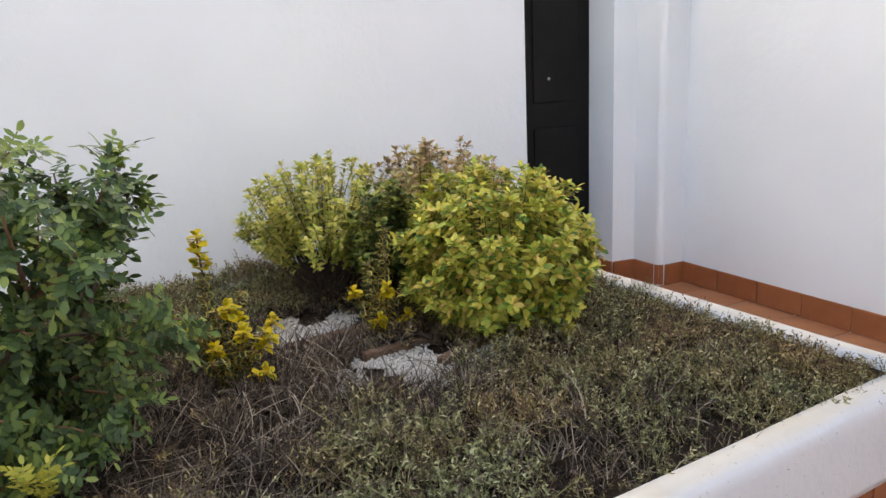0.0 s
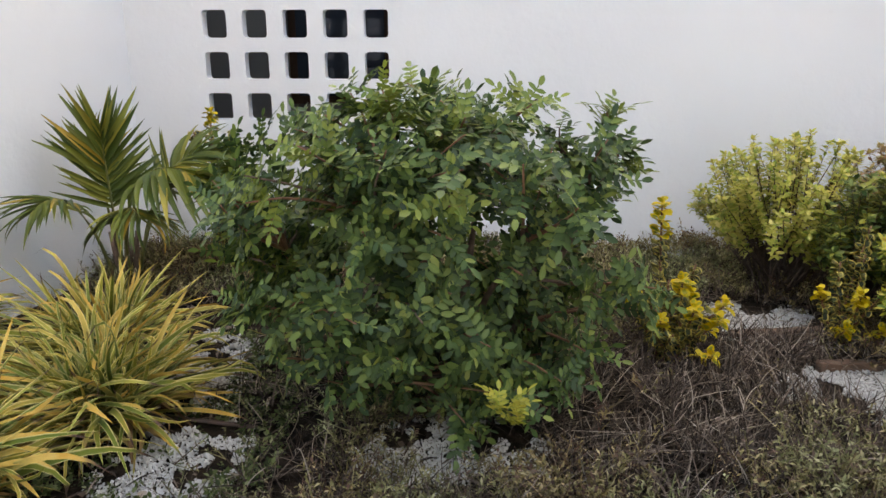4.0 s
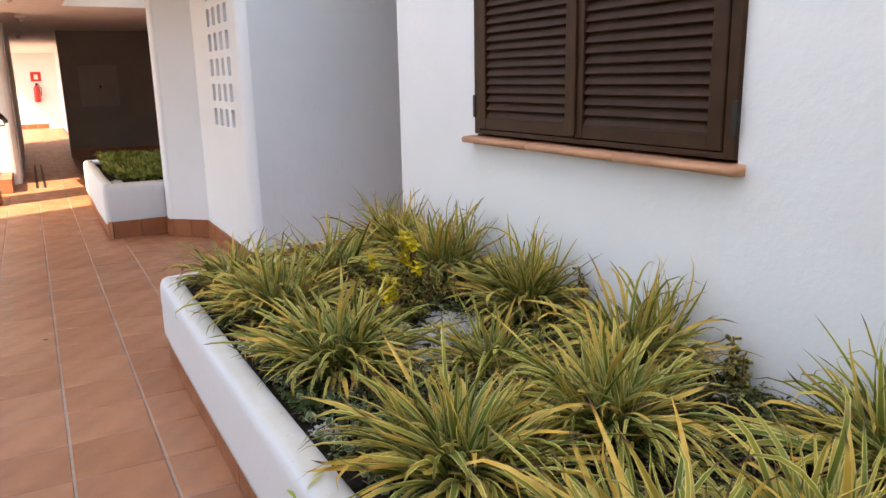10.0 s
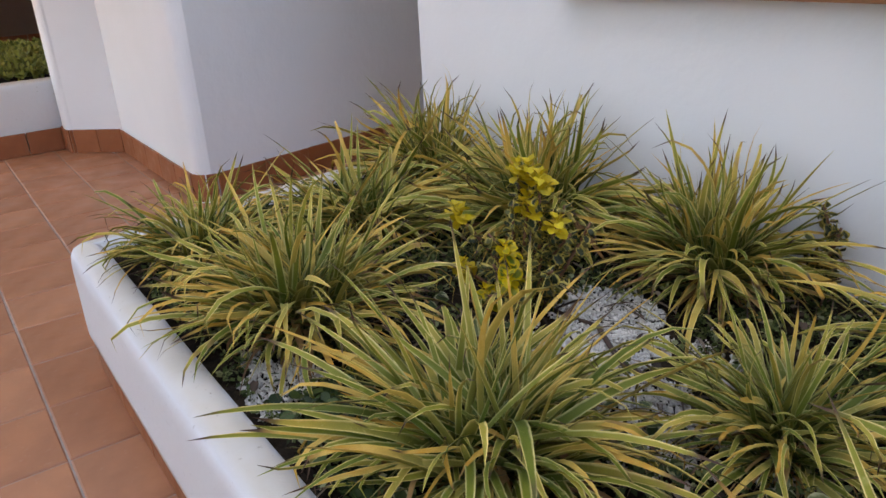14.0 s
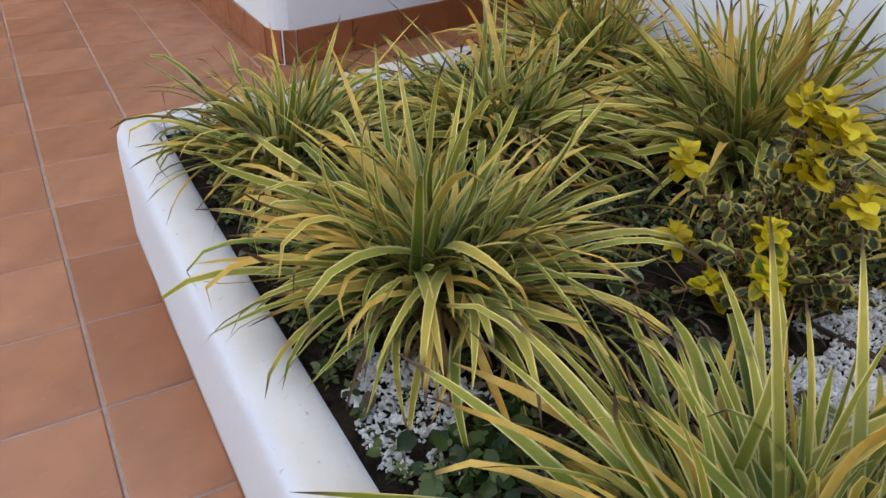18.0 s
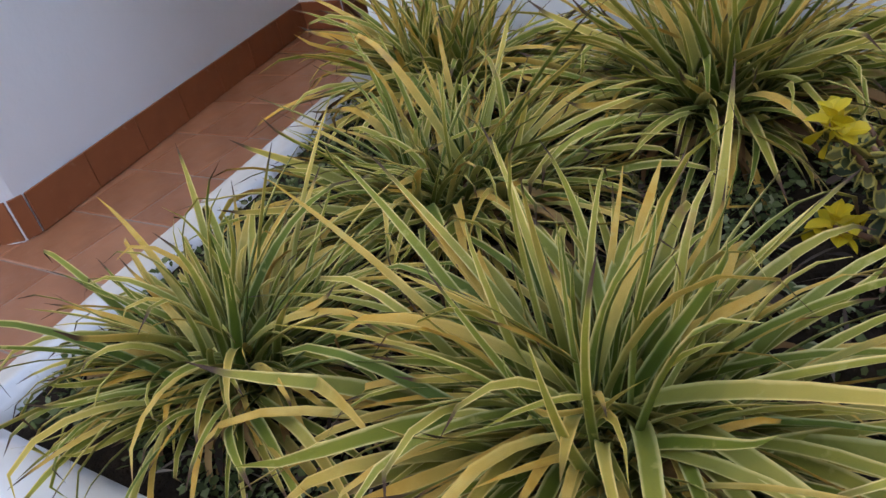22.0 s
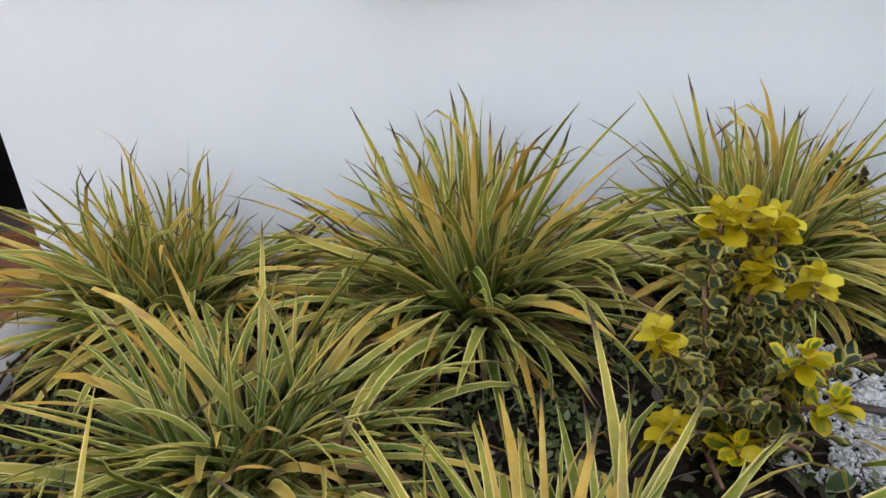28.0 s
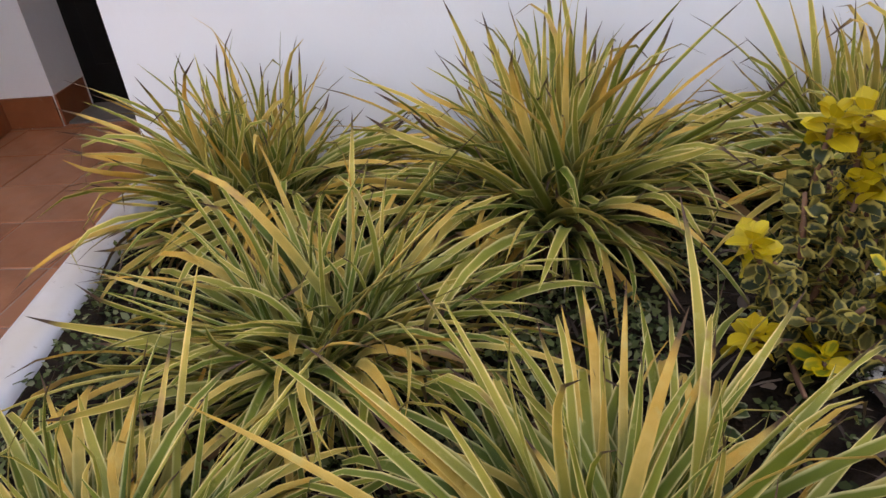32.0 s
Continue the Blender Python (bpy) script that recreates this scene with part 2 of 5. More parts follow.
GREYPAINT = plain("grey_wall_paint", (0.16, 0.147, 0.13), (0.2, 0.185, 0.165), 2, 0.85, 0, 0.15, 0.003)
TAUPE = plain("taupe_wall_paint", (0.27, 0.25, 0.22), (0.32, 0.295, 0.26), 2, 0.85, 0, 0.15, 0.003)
PANEL = plain("grey_cabinet", (0.32, 0.30, 0.265), (0.36, 0.335, 0.295), 3, 0.5)
STONE = plain("grey_threshold", (0.14, 0.125, 0.115), (0.2, 0.18, 0.165), 12, 0.6)
BARK = plain("brown_bark", (0.07, 0.045, 0.03), (0.17, 0.11, 0.075), 40, 0.9, 0, 0.5, 0.004)
REDBARK = plain("reddish_twig", (0.16, 0.075, 0.04), (0.26, 0.13, 0.07), 40, 0.8)
WOOD = plain("weathered_timber", (0.10, 0.055, 0.032), (0.19, 0.11, 0.068), 25, 0.85, 0, 0.4, 0.004)
PIPE = plain("brown_drip_pipe", (0.06, 0.035, 0.026), (0.10, 0.06, 0.042), 20, 0.5)
RED = plain("red_enamel", (0.42, 0.02, 0.015), (0.5, 0.03, 0.02), 10, 0.35)
WHITEP = plain("white_plastic", (0.74, 0.74, 0.74), (0.8, 0.8, 0.8), 8, 0.45)
GLASS, gt, gb = material("dark_pane", 0.05, 0, 0.6)
gb.inputs["Base Color"].default_value = (0.02, 0.024, 0.03, 1)
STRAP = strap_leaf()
MASTIC = foliage("mastic_leaf", [(0.0, (0.025, 0.050, 0.016)), (0.5, (0.068, 0.116, 0.029)), (0.85, (0.145, 0.205, 0.047)), (1.0, (0.24, 0.28, 0.062))], 0.42)
MASTIC_GOLD = foliage("mastic_yellow_leaf", [(0.0, (0.30, 0.31, 0.04)), (1.0, (0.46, 0.40, 0.06))], 0.4)
MASTIC_NEW = foliage("mastic_young_leaf", [(0.0, (0.11, 0.17, 0.03)), (1.0, (0.25, 0.29, 0.05))], 0.4)
HEBE = foliage("yellow_green_leaf", [(0.0, (0.08, 0.17, 0.035)), (0.22, (0.30, 0.36, 0.05)), (0.5, (0.50, 0.48, 0.08)), (0.85, (0.62, 0.52, 0.10)), (1.0, (0.66, 0.44, 0.14))], 0.42, None, 0.3)
HEBE_GREEN = foliage("green_shrub_leaf", [(0.0, (0.05, 0.09, 0.025)), (0.6, (0.16, 0.20, 0.04)), (1.0, (0.40, 0.38, 0.08))], 0.42)
HEBE_PALE = foliage("pale_yellow_leaf", [(0.0, (0.24, 0.31, 0.05)), (0.5, (0.54, 0.50, 0.10)), (1.0, (0.64, 0.55, 0.18))], 0.42, None, 0.3)
HEBE_RED = foliage("bronze_tipped_leaf", [(0.0, (0.38, 0.36, 0.11)), (0.5, (0.44, 0.32, 0.14)), (1.0, (0.44, 0.23, 0.15))], 0.42)
EUON = foliage("euonymus_leaf", [(0.0, (0.02, 0.03, 0.012)), (0.6, (0.05, 0.06, 0.018)), (1.0, (0.18, 0.15, 0.03))], 0.5, (0.48, 0.38, 0.09), 0.15, (0.28, 0.40))
EUON_MIX = foliage("half_golden_euonymus_leaf", [(0.0, (0.10, 0.15, 0.015)), (0.5, (0.30, 0.28, 0.012)), (1.0, (0.60, 0.42, 0.010))], 0.4, (0.62, 0.45, 0.012), 0.2, (0.20, 0.32))
EUON_GOLD = foliage("golden_euonymus_leaf", [(0.0, (0.44, 0.33, 0.012)), (0.4, (0.55, 0.40, 0.016)), (1.0, (0.66, 0.50, 0.030))], 0.45)
PALMLEAF = foliage("palm_leaflet", [(0.0, (0.045, 0.075, 0.014)), (0.6, (0.125, 0.15, 0.022)), (0.93, (0.25, 0.24, 0.04)), (1.0, (0.45, 0.27, 0.04))], 0.38)
PALMSTEM = plain("green_frond_stalk", (0.09, 0.10, 0.03), (0.20, 0.19, 0.05), 30, 0.5)
HEATH = foliage("heath_sprig", [(0.0, (0.035, 0.022, 0.014)), (0.22, (0.13, 0.09, 0.065)), (0.36, (0.105, 0.11, 0.04)), (0.8, (0.235, 0.24, 0.105)), (1.0, (0.42, 0.41, 0.23))], 0.8, None, 0.1, patch=(1.25, 0.80, 0.72))
STRAW = foliage("dry_stem", [(0.0, (0.022, 0.014, 0.009)), (0.5, (0.075, 0.05, 0.036)), (0.85, (0.18, 0.135, 0.10)), (1.0, (0.38, 0.31, 0.24))], 0.9, None, 0.05)
DRYLEAF = foliage("withered_leaf", [(0.0, (0.10, 0.05, 0.022)), (0.5, (0.26, 0.14, 0.05)), (1.0, (0.48, 0.32, 0.13))], 0.7, None, 0.1)
IVY = foliage("ground_ivy_leaf", [(0.0, (0.022, 0.03, 0.008)), (0.4, (0.065, 0.085, 0.020)), (0.7, (0.13, 0.15, 0.05)), (0.9, (0.17, 0.185, 0.08)), (1.0, (0.28, 0.28, 0.15))], 0.8)
TRAIL = foliage("pale_edged_ivy_leaf", [(0.0, (0.025, 0.045, 0.012)), (0.6, (0.06, 0.085, 0.025)), (1.0, (0.14, 0.16, 0.06))], 0.45, (0.34, 0.34, 0.19), 0.1, (0.34, 0.44))
CREEPER = foliage("dark_creeper_leaf", [(0.0, (0.016, 0.034, 0.010)), (0.7, (0.045, 0.075, 0.018)), (1.0, (0.10, 0.13, 0.03))], 0.4)
FARGREEN = foliage("succulent_leaf", [(0.0, (0.08, 0.10, 0.02)), (1.0, (0.30, 0.30, 0.06))], 0.5)
GRAVEL = pebble()


# ---- builders ----
def mesh_of(name, bm, mat, smooth=False):
    me = bpy.data.meshes.new(name)
    bmesh.ops.recalc_face_normals(bm, faces=bm.faces)
    bm.to_mesh(me)
    bm.free()
    me.materials.append(mat)
    if smooth:
        me.shade_smooth()
    return me


def part(name, bm, mat, parent=None, label="", smooth=False):
    ob = new(name, bm if isinstance(bm, bpy.types.Mesh) else mesh_of(name, bm, mat, smooth))
    ob.parent = parent
    if label:
        tagged(ob, label)
    return ob


def thing(name, at, label, category, group="", kind=""):
    ob = new(name)
    ob.matrix_world = Matrix.Translation(at)
    return tagged(ob, label, category, group, kind)


def structure(name, bm, mat, label, category, smooth=False):
    return tagged(part(name, bm, mat, None, "", smooth), label, category, "", "structure")


def box(bm, x0, x1, y0, y1, z0, z1, bev=0.0, m=None):
    made = bmesh.ops.create_cube(bm, size=1, matrix=Matrix.Translation(((x0 + x1) / 2, (y0 + y1) / 2, (z0 + z1) / 2)) @ Matrix.Diagonal((x1 - x0, y1 - y0, z1 - z0, 1)))["verts"]
    if bev:
        es = {e for v in made for e in v.link_edges}
        made = bmesh.ops.bevel(bm, geom=list(es), offset=bev, segments=2, profile=0.5, affect="EDGES")["verts"]
    if m is not None:
        bmesh.ops.transform(bm, matrix=m, verts=list(set(made)))
    return bm


def cube(*a, bev=0.0, m=None):
    return box(bmesh.new(), *a, bev=bev, m=m)


def prism(bm, pts, z0, z1):
    """An upright block over a polygon given anticlockwise."""
    lo = [bm.verts.new((x, y, z0)) for x, y in pts]
    hi = [bm.verts.new((x, y, z1)) for x, y in pts]
    n = len(pts)
    bm.faces.new(hi)
    bm.faces.new(lo[::-1])
    for i in range(n):
        bm.faces.new((lo[i], lo[(i + 1) % n], hi[(i + 1) % n], hi[i]))
    return bm


def arc(cx, cy, r, a0, a1, n=7):
    return [(cx + r * math.cos(radians(a0 + (a1 - a0) * i / (n - 1))), cy + r * math.sin(radians(a0 + (a1 - a0) * i / (n - 1)))) for i in range(n)]


def tube(bm, pts, radii, sides=6):
    """A bent round bar through the points."""
    rings = []
    for i, p in enumerate(pts):
        d = (Vector(pts[min(i + 1, len(pts) - 1)]) - Vector(pts[max(i - 1, 0)])).normalized()
        a = d.orthogonal().normalized()
        b = d.cross(a)
        r = radii[i] if isinstance(radii, (list, tuple)) else radii
        rings.append([bm.verts.new(Vector(p) + r * (math.cos(k * math.tau / sides) * a + math.sin(k * math.tau / sides) * b)) for k in range(sides)])
    for q, s in zip(rings, rings[1:]):
        j = min(range(sides), key=lambda k: (s[k].co - q[0].co).length)
        for k in range(sides):
            bm.faces.new((q[k], q[(k + 1) % sides], s[(j + k + 1) % sides], s[(j + k) % sides]))
    bm.faces.new(rings[0][::-1])
    bm.faces.new(rings[-1])
    return bm


def sweep(bm, path, profile, closed_ends=True):
    """A profile of (outwards, z) drawn along a level path of (x, y, outward direction)."""
    rings = [[bm.verts.new((x + ox * u, y + oy * u, z)) for u, z in profile] for x, y, (ox, oy) in path]
    n = len(profile)
    for q, s in zip(rings, rings[1:]):
        for k in range(n):
            bm.faces.new((q[k], s[k], s[(k + 1) % n], q[(k + 1) % n]))
    if closed_ends:
        bm.faces.new(rings[0])
        bm.faces.new(rings[-1][::-1])
    return bm


def lattice(bm, x0, z0, cols, rows, pitch, w, h, y0, y1, rad=0.014):
    """A block screen in the plane of x and z: square cells, each with a rounded hole right through."""
    for c in range(cols):
        for r in range(rows):
            cx, cz = x0 + (c + 0.5) * pitch, z0 + (r + 0.5) * pitch
            hole = []
            for sx, sz, a in ((1, 1, 0), (-1, 1, 90), (-1, -1, 180), (1, -1, 270)):
                hole += arc(cx + sx * (w / 2 - rad), cz + sz * (h / 2 - rad), rad, a, a + 90, 3)
            k = pitch / 2
            rim = []
            for x, z in hole:
                dx, dz = (x - cx) / (w / 2), (z - cz) / (h / 2)
                s = max(abs(dx), abs(dz))
                rim.append((cx + dx / s * k, cz + dz / s * k))
            n = len(hole)
            hf = [bm.verts.new((x, y0, z)) for x, z in hole]
            hb = [bm.verts.new((x, y1, z)) for x, z in hole]
            for y, hv in ((y0, hf), (y1, hb)):
                rv = [bm.verts.new((x, y, z)) for x, z in rim]
                for i in range(n):
                    bm.faces.new((hv[i], hv[(i + 1) % n], rv[(i + 1) % n], rv[i]))
            for i in range(n):
                bm.faces.new((hf[i], hb[i], hb[(i + 1) % n], hf[(i + 1) % n]))
    bmesh.ops.remove_doubles(bm, verts=bm.verts, dist=0.0008)
    return bm


def merged(name, units, places, mat, picks=None):
    """One mesh out of many placed copies of small unit meshes (vertices, faces, uvs)."""
    vs, fs, uvs, off = [], [], [], 0
    for i, m in enumerate(places):
        v, f, uv = units[picks[i] if picks else i % len(units)]
        a = np.array(m)
        vs.append(v @ a[:3, :3].T + a[:3, 3])
        fs.append(f + off)
        uvs.append(uv)
        off += len(v)
    v, f, uv = np.concatenate(vs), np.concatenate(fs), np.concatenate(uvs)
    me = bpy.data.meshes.new(name)
    k = f.shape[1]
    me.vertices.add(len(v))
    me.vertices.foreach_set("co", v.astype(np.float32).ravel())
    me.loops.add(f.size)
    me.loops.foreach_set("vertex_index", f.astype(np.int32).ravel())
    me.polygons.add(len(f))
    me.polygons.foreach_set("loop_start", np.arange(0, f.size, k, dtype=np.int32))
    me.uv_layers.new(name="UVMap").data.foreach_set("uv", uv[f.ravel() - 0].astype(np.float32).ravel())
    me.update(calc_edges=True)
    me.materials.append(mat)
    me.shade_smooth()
    return me


def blade(length, width, prof, lean0, lean1, rows=6, fold=0.25, power=1.3, twist=0.0, curl=0.0, sway=0.0):
    """A leaf that rises from the origin and bows over towards +x: vertices, quads, uvs."""
    v, uv, x, z = [], [], 0.0, 0.0
    for i in range(rows + 1):
        s = i / rows
        a = radians(lean0 + (lean1 - lean0) * s ** power + curl * s ** 7)
        if i:
            x += math.sin(a) * length / rows
            z += math.cos(a) * length / rows
        w = width / 2 * prof(s)
        tw = radians(twist) * s
        up = (-math.cos(a), math.sin(a))
        for u in (-1, 0, 1):
            h = -fold * w if u == 0 else 0.0
            side = u * w * math.cos(tw)
            lift = u * w * math.sin(tw) + h
            v.append((x + up[0] * lift, side + sway * s * s, z + up[1] * lift))
            uv.append((0.5 + u * 0.5, s))
    f = [(i * 3 + k, i * 3 + k + 1, i * 3 + k + 4, i * 3 + k + 3) for i in range(rows) for k in range(2)]
    return np.array(v), np.array(f), np.array(uv)


def oval(s):
    return max(0.04, math.sin(math.pi * min(1, 0.06 + 0.94 * s)) ** 0.8)


def strap(s):
    return max(0.03, min(1.0, 0.62 + 1.6 * s) * (1 - s ** 3.2) ** 0.8)


def unit_mesh(name, u, mat):
    me = merged(name, [u], [Matrix()], mat)
    return me


def joined(units, places):
    """Several placed units as one unit."""
    vs, fs, uvs, off = [], [], [], 0
    for u, m in zip(units, places):
        a = np.array(m)
        vs.append(u[0] @ a[:3, :3].T + a[:3, 3])
        fs.append(u[1] + off)
        uvs.append(u[2])
        off += len(u[0])
    return np.concatenate(vs), np.concatenate(fs), np.concatenate(uvs)


def broad(s):
    return max(0.05, math.sin(math.pi * min(1, 0.10 + 0.90 * s ** 1.15)) ** 0.55)

# ---- the setting ----
RIM_Z, BED_Z = 0.41, 0.375
XE, XW = 7.545, -1.93           # east wall of the first lobby, corner of the block screen wall
YB = 1.05                       # back wall of the bed

# ground under everything and the grout bed of the paving
structure("ground", cube(-60, 60, -60, 60, -0.5, -0.03), GROUT, "plain grey ground around the building", "ground")
structure("floor", cube(-26, 9.5, -6.0, 3.0, -0.028, -0.004), GROUT, "grey mortar bed under the terracotta paving", "floor")

# wall with the shuttered window, its rounded corner and the return to the back wall
WX0, WX1, WZ0, WZ1 = 0.106, 1.570, 1.045, 2.15
bm = bmesh.new()
prism(bm, [(-0.725, 0), (WX0, 0), (WX0, 0.24), (-0.49, 0.24), (-0.49, 1.95), (-0.725, 1.95)], -0.02, 4.2)
prism(bm, [(WX1, 0)] + arc(2.24, 0.12, 0.12, -90, -12, 7) + [(2.50, YB + 0.11), (2.26, YB + 0.11), (2.10, 0.24), (WX1, 0.24)], -0.02, 4.2)
box(bm, WX0, WX1, 0, 0.24, -0.02, WZ0 - 0.012)
box(bm, WX0, WX1, 0, 0.24, WZ1, 4.2)
structure("wall_window", bm, STUCCO, "white stuccoed wall with a rounded corner round the shuttered window", "wall")

# back wall of the bed with the block screen
HX0, HZ0, PITCH, COLS, ROWS_ = 2.799, 0.962, 0.1785, 5, 6
bm = bmesh.new()
HX1, HZ1 = HX0 + COLS * PITCH, HZ0 + ROWS_ * PITCH
lattice(bm, HX0, HZ0, COLS, ROWS_, PITCH, 0.107, 0.118, YB, YB + 0.06)
box(bm, 2.46, HX0, YB, YB + 0.11, -0.02, 4.2)
box(bm, HX1, 6.64, YB, YB + 0.11, -0.02, 4.2)
box(bm, HX0, HX1, YB, YB + 0.11, -0.02, HZ0)
box(bm, HX0, HX1, YB, YB + 0.11, HZ1, 4.2)
structure("wall_back", bm, STUCCO, "white stuccoed wall with a screen of square holes", "wall")

# the small open yard behind the screen
bm = bmesh.new()
box(bm, 2.3, 4.6, 2.3, 2.4, 0, 3)
box(bm, 2.2, 2.3, YB + 0.112, 2.4, 0, 3)
box(bm, 4.6, 4.7, YB + 0.112, 2.4, 0, 3)
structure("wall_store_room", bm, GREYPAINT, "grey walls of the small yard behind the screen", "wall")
w = tagged(part("window_2", cube(2.9, 4.1, 2.262, 2.298, 0.95, 2.0, bev=0.004), SHUTTER), "dark framed window in the small yard", "window", "", "structure")
for k in range(2):
    part("pane", cube(2.95 + k * 0.57, 3.48 + k * 0.57, 2.252, 2.26, 1.0, 1.95), GLASS, w)

# first lobby: east wall, pier and recessed door
bm = bmesh.new()
prism(bm, [(XE, -4.5), (XE + 0.25, -4.5), (XE + 0.25, 1.5), (7.21, 1.5), (7.21, 0.985), (7.36, 0.96), (7.36, 0.785)] + arc(7.40, 0.785, 0.04, 180, 265, 5) + [(XE, 0.738)], -0.02, 4.2)
structure("wall_east", bm, STUCCO, "white stuccoed lobby wall with a stepped pier beside the door", "wall")


def front_door(name, x0, x1, y, label, peep=None):
    d = tagged(part(name, cube(x0, x1, y, y + 0.05, 0.0, 2.06, bev=0.004), DOORWOOD), label, "door", "", "structure")
    for a, b in ((x0 + 0.1, (x0 + x1) / 2 - 0.04), ((x0 + x1) / 2 + 0.04, x1 - 0.1)):
        part("door_panel", cube(a, b, y - 0.008, y - 0.001, 1.1, 1.9, bev=0.003), DOORWOOD, d)
        part("door_panel", cube(a, b, y - 0.008, y - 0.001, 0.2, 0.95, bev=0.003), DOORWOOD, d)
    if peep:
        part("peephole", tube(bmesh.new(), [(peep[0], y + 0.002, peep[1]), (peep[0], y - 0.014, peep[1])], 0.009, 12), CHROME, d, "small metal spyhole")
    return d


front_door("door_1", 6.30, 7.208, 1.20, "closed black front door with a small metal spyhole", (6.90, 1.235))
structure("wall_over_door_east", cube(6.62, 7.212, 1.20, 1.4, 2.062, 4.2), STUCCO, "white wall above the black door", "wall")

# second lobby beside the shuttered window: slanted wall, pier, door
bm = bmesh.new()
SX0, SZ0 = -2.855, 0.965
lattice(bm, SX0, SZ0, 4, 6, PITCH, 0.098, 0.125, -0.568, -0.43)
SX1, SZ1 = SX0 + 4 * PITCH, SZ0 + 6 * PITCH
box(bm, -3.42, SX0, -0.568, -0.43, -0.02, 4.2)
box(bm, SX0, SX1, -0.568, -0.43, -0.02, SZ0)
box(bm, SX0, SX1, -0.568, -0.43, SZ1, 4.2)
prism(bm, [(SX1, -0.568)] + arc(-2.01, -0.488, 0.08, -90, -8, 7) + [(-2.36, 1.50), (-2.07, 1.50), (-2.10, 1.9), (-2.6, 1.9), (-2.6, 1.4), (-2.10, -0.43), (SX1, -0.43)], -0.02, 4.2)
structure("wall_screen_west", bm, STUCCO, "white stuccoed wall with a tall screen of small square holes and a rounded corner", "wall")
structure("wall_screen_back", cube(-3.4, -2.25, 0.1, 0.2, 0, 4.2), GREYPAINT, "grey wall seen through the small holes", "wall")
front_door("door_2", -2.10, -0.72, 1.78, "closed black front door deep in the lobby")
structure("wall_over_door_west", cube(-2.12, -0.722, 1.78, 1.95, 2.062, 4.2), STUCCO, "white wall above the lobby door", "wall")
structure("ceiling_lobby", cube(-2.58, -0.727, 0.02, 1.778, 3.0, 3.15), CEIL, "white ceiling over the door lobby", "ceiling")
structure("threshold", cube(-2.08, -0.73, 1.52, 1.778, -0.003, 0.012, bev=0.003), STONE, "grey stone door threshold", "threshold")

# rounded pier beyond the screen wall
bm = bmesh.new()
prism(bm, [(-3.40, -0.57), (-3.40, -0.40), (-5.9, -0.40), (-5.9, -0.2), (-6.0, -0.2), (-6.0, -0.5), (-3.86, -0.5)] + arc(-3.80, -0.79, 0.06, 180, 270, 5) + arc(-3.68, -0.80, 0.05, -90, -20, 5), -0.02, 4.2)
structure("pier_west", bm, STUCCO, "white rounded pier beside the far planter", "pier")

# corridor beyond: pillars, far walls, ceiling with a light well
def pillar(name, pts, label):
    bm = bmesh.new()
    prism(bm, pts, -0.02, 2.4)
    return structure(name, bm, STUCCO, label, "pillar")


def rounded(x0, x1, y0, y1, r):
    return arc(x1 - r, y1 - r, r, 0, 90, 5) + arc(x0 + r, y1 - r, r, 90, 180, 5) + arc(x0 + r, y0 + r, r, 180, 270, 5) + arc(x1 - r, y0 + r, r, 270, 360, 5)


pillar("pillar_1", rounded(-2.75, -2.30, -2.83, -2.27, 0.10), "thick white rounded pillar of the walkway")
pillar("pillar_2", rounded(-6.95, -6.45, -3.2, -2.22, 0.10), "thick white rounded pillar lit by the sun")
pillar("pillar_3", rounded(-9.3, -8.5, -2.6, -2.0, 0.10), "white rounded pillar beside the stairs")
structure("wall_corridor_south", cube(-16.8, -9.32, -2.25, -1.99, -0.02, 2.235), STUCCO, "white outer wall of the far corridor", "wall")
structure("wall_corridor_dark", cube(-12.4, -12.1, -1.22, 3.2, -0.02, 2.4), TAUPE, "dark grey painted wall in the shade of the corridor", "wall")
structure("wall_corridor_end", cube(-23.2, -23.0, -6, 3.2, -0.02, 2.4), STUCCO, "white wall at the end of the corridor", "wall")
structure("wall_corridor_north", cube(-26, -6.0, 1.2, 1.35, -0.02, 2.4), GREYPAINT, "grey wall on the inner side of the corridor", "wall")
structure("wall_corridor_side", cube(-23, -12.4, -0.92, -0.77, -0.02, 2.4), STUCCO, "white side wall of the far corridor", "wall")
bm = bmesh.new()
CZ = 2.24
for x0, x1, y0, y1 in ((-24.0, -16.8, -3.0, 3.2), (-16.8, -7.4, -3.3, 3.2), (-7.4, -5.0, -2.9, -1.3), (-5.0, -1.95, -2.9, -0.43), (-7.4, -5.0, 0.6, 3.2), (-6.0, -2.0, 0.6, 1.9)):
    box(bm, x0, x1, y0, y1, CZ, CZ + 0.3)
for x0, x1, y0, y1 in ((-7.5, -7.38, -1.35, 0.65), (-5.02, -4.9, -1.35, -0.40), (-7.4, -5.0, -1.42, -1.30), (-7.4, -5.0, 0.602, 0.72)):
    box(bm, x0, x1, y0, y1, CZ + 0.302, CZ + 3.2)
structure("ceiling", bm, CEIL, "white corridor ceiling with an open light well", "ceiling")

# walls across the court, behind the walk; the tall unseen one is added to block the sun
bm = bmesh.new()
box(bm, -3.6, 26, -7.2, -6.9, -0.02, 11.0)
structure("wall_court_south", bm, STUCCO, "tall white wall out of view, added to keep the sun off the bed", "wall")
structure("wall_court_west", cube(-26, -9.5, -6.2, -6.0, -0.02, 0.9), STUCCO, "low white court wall beyond the pillars", "wall")


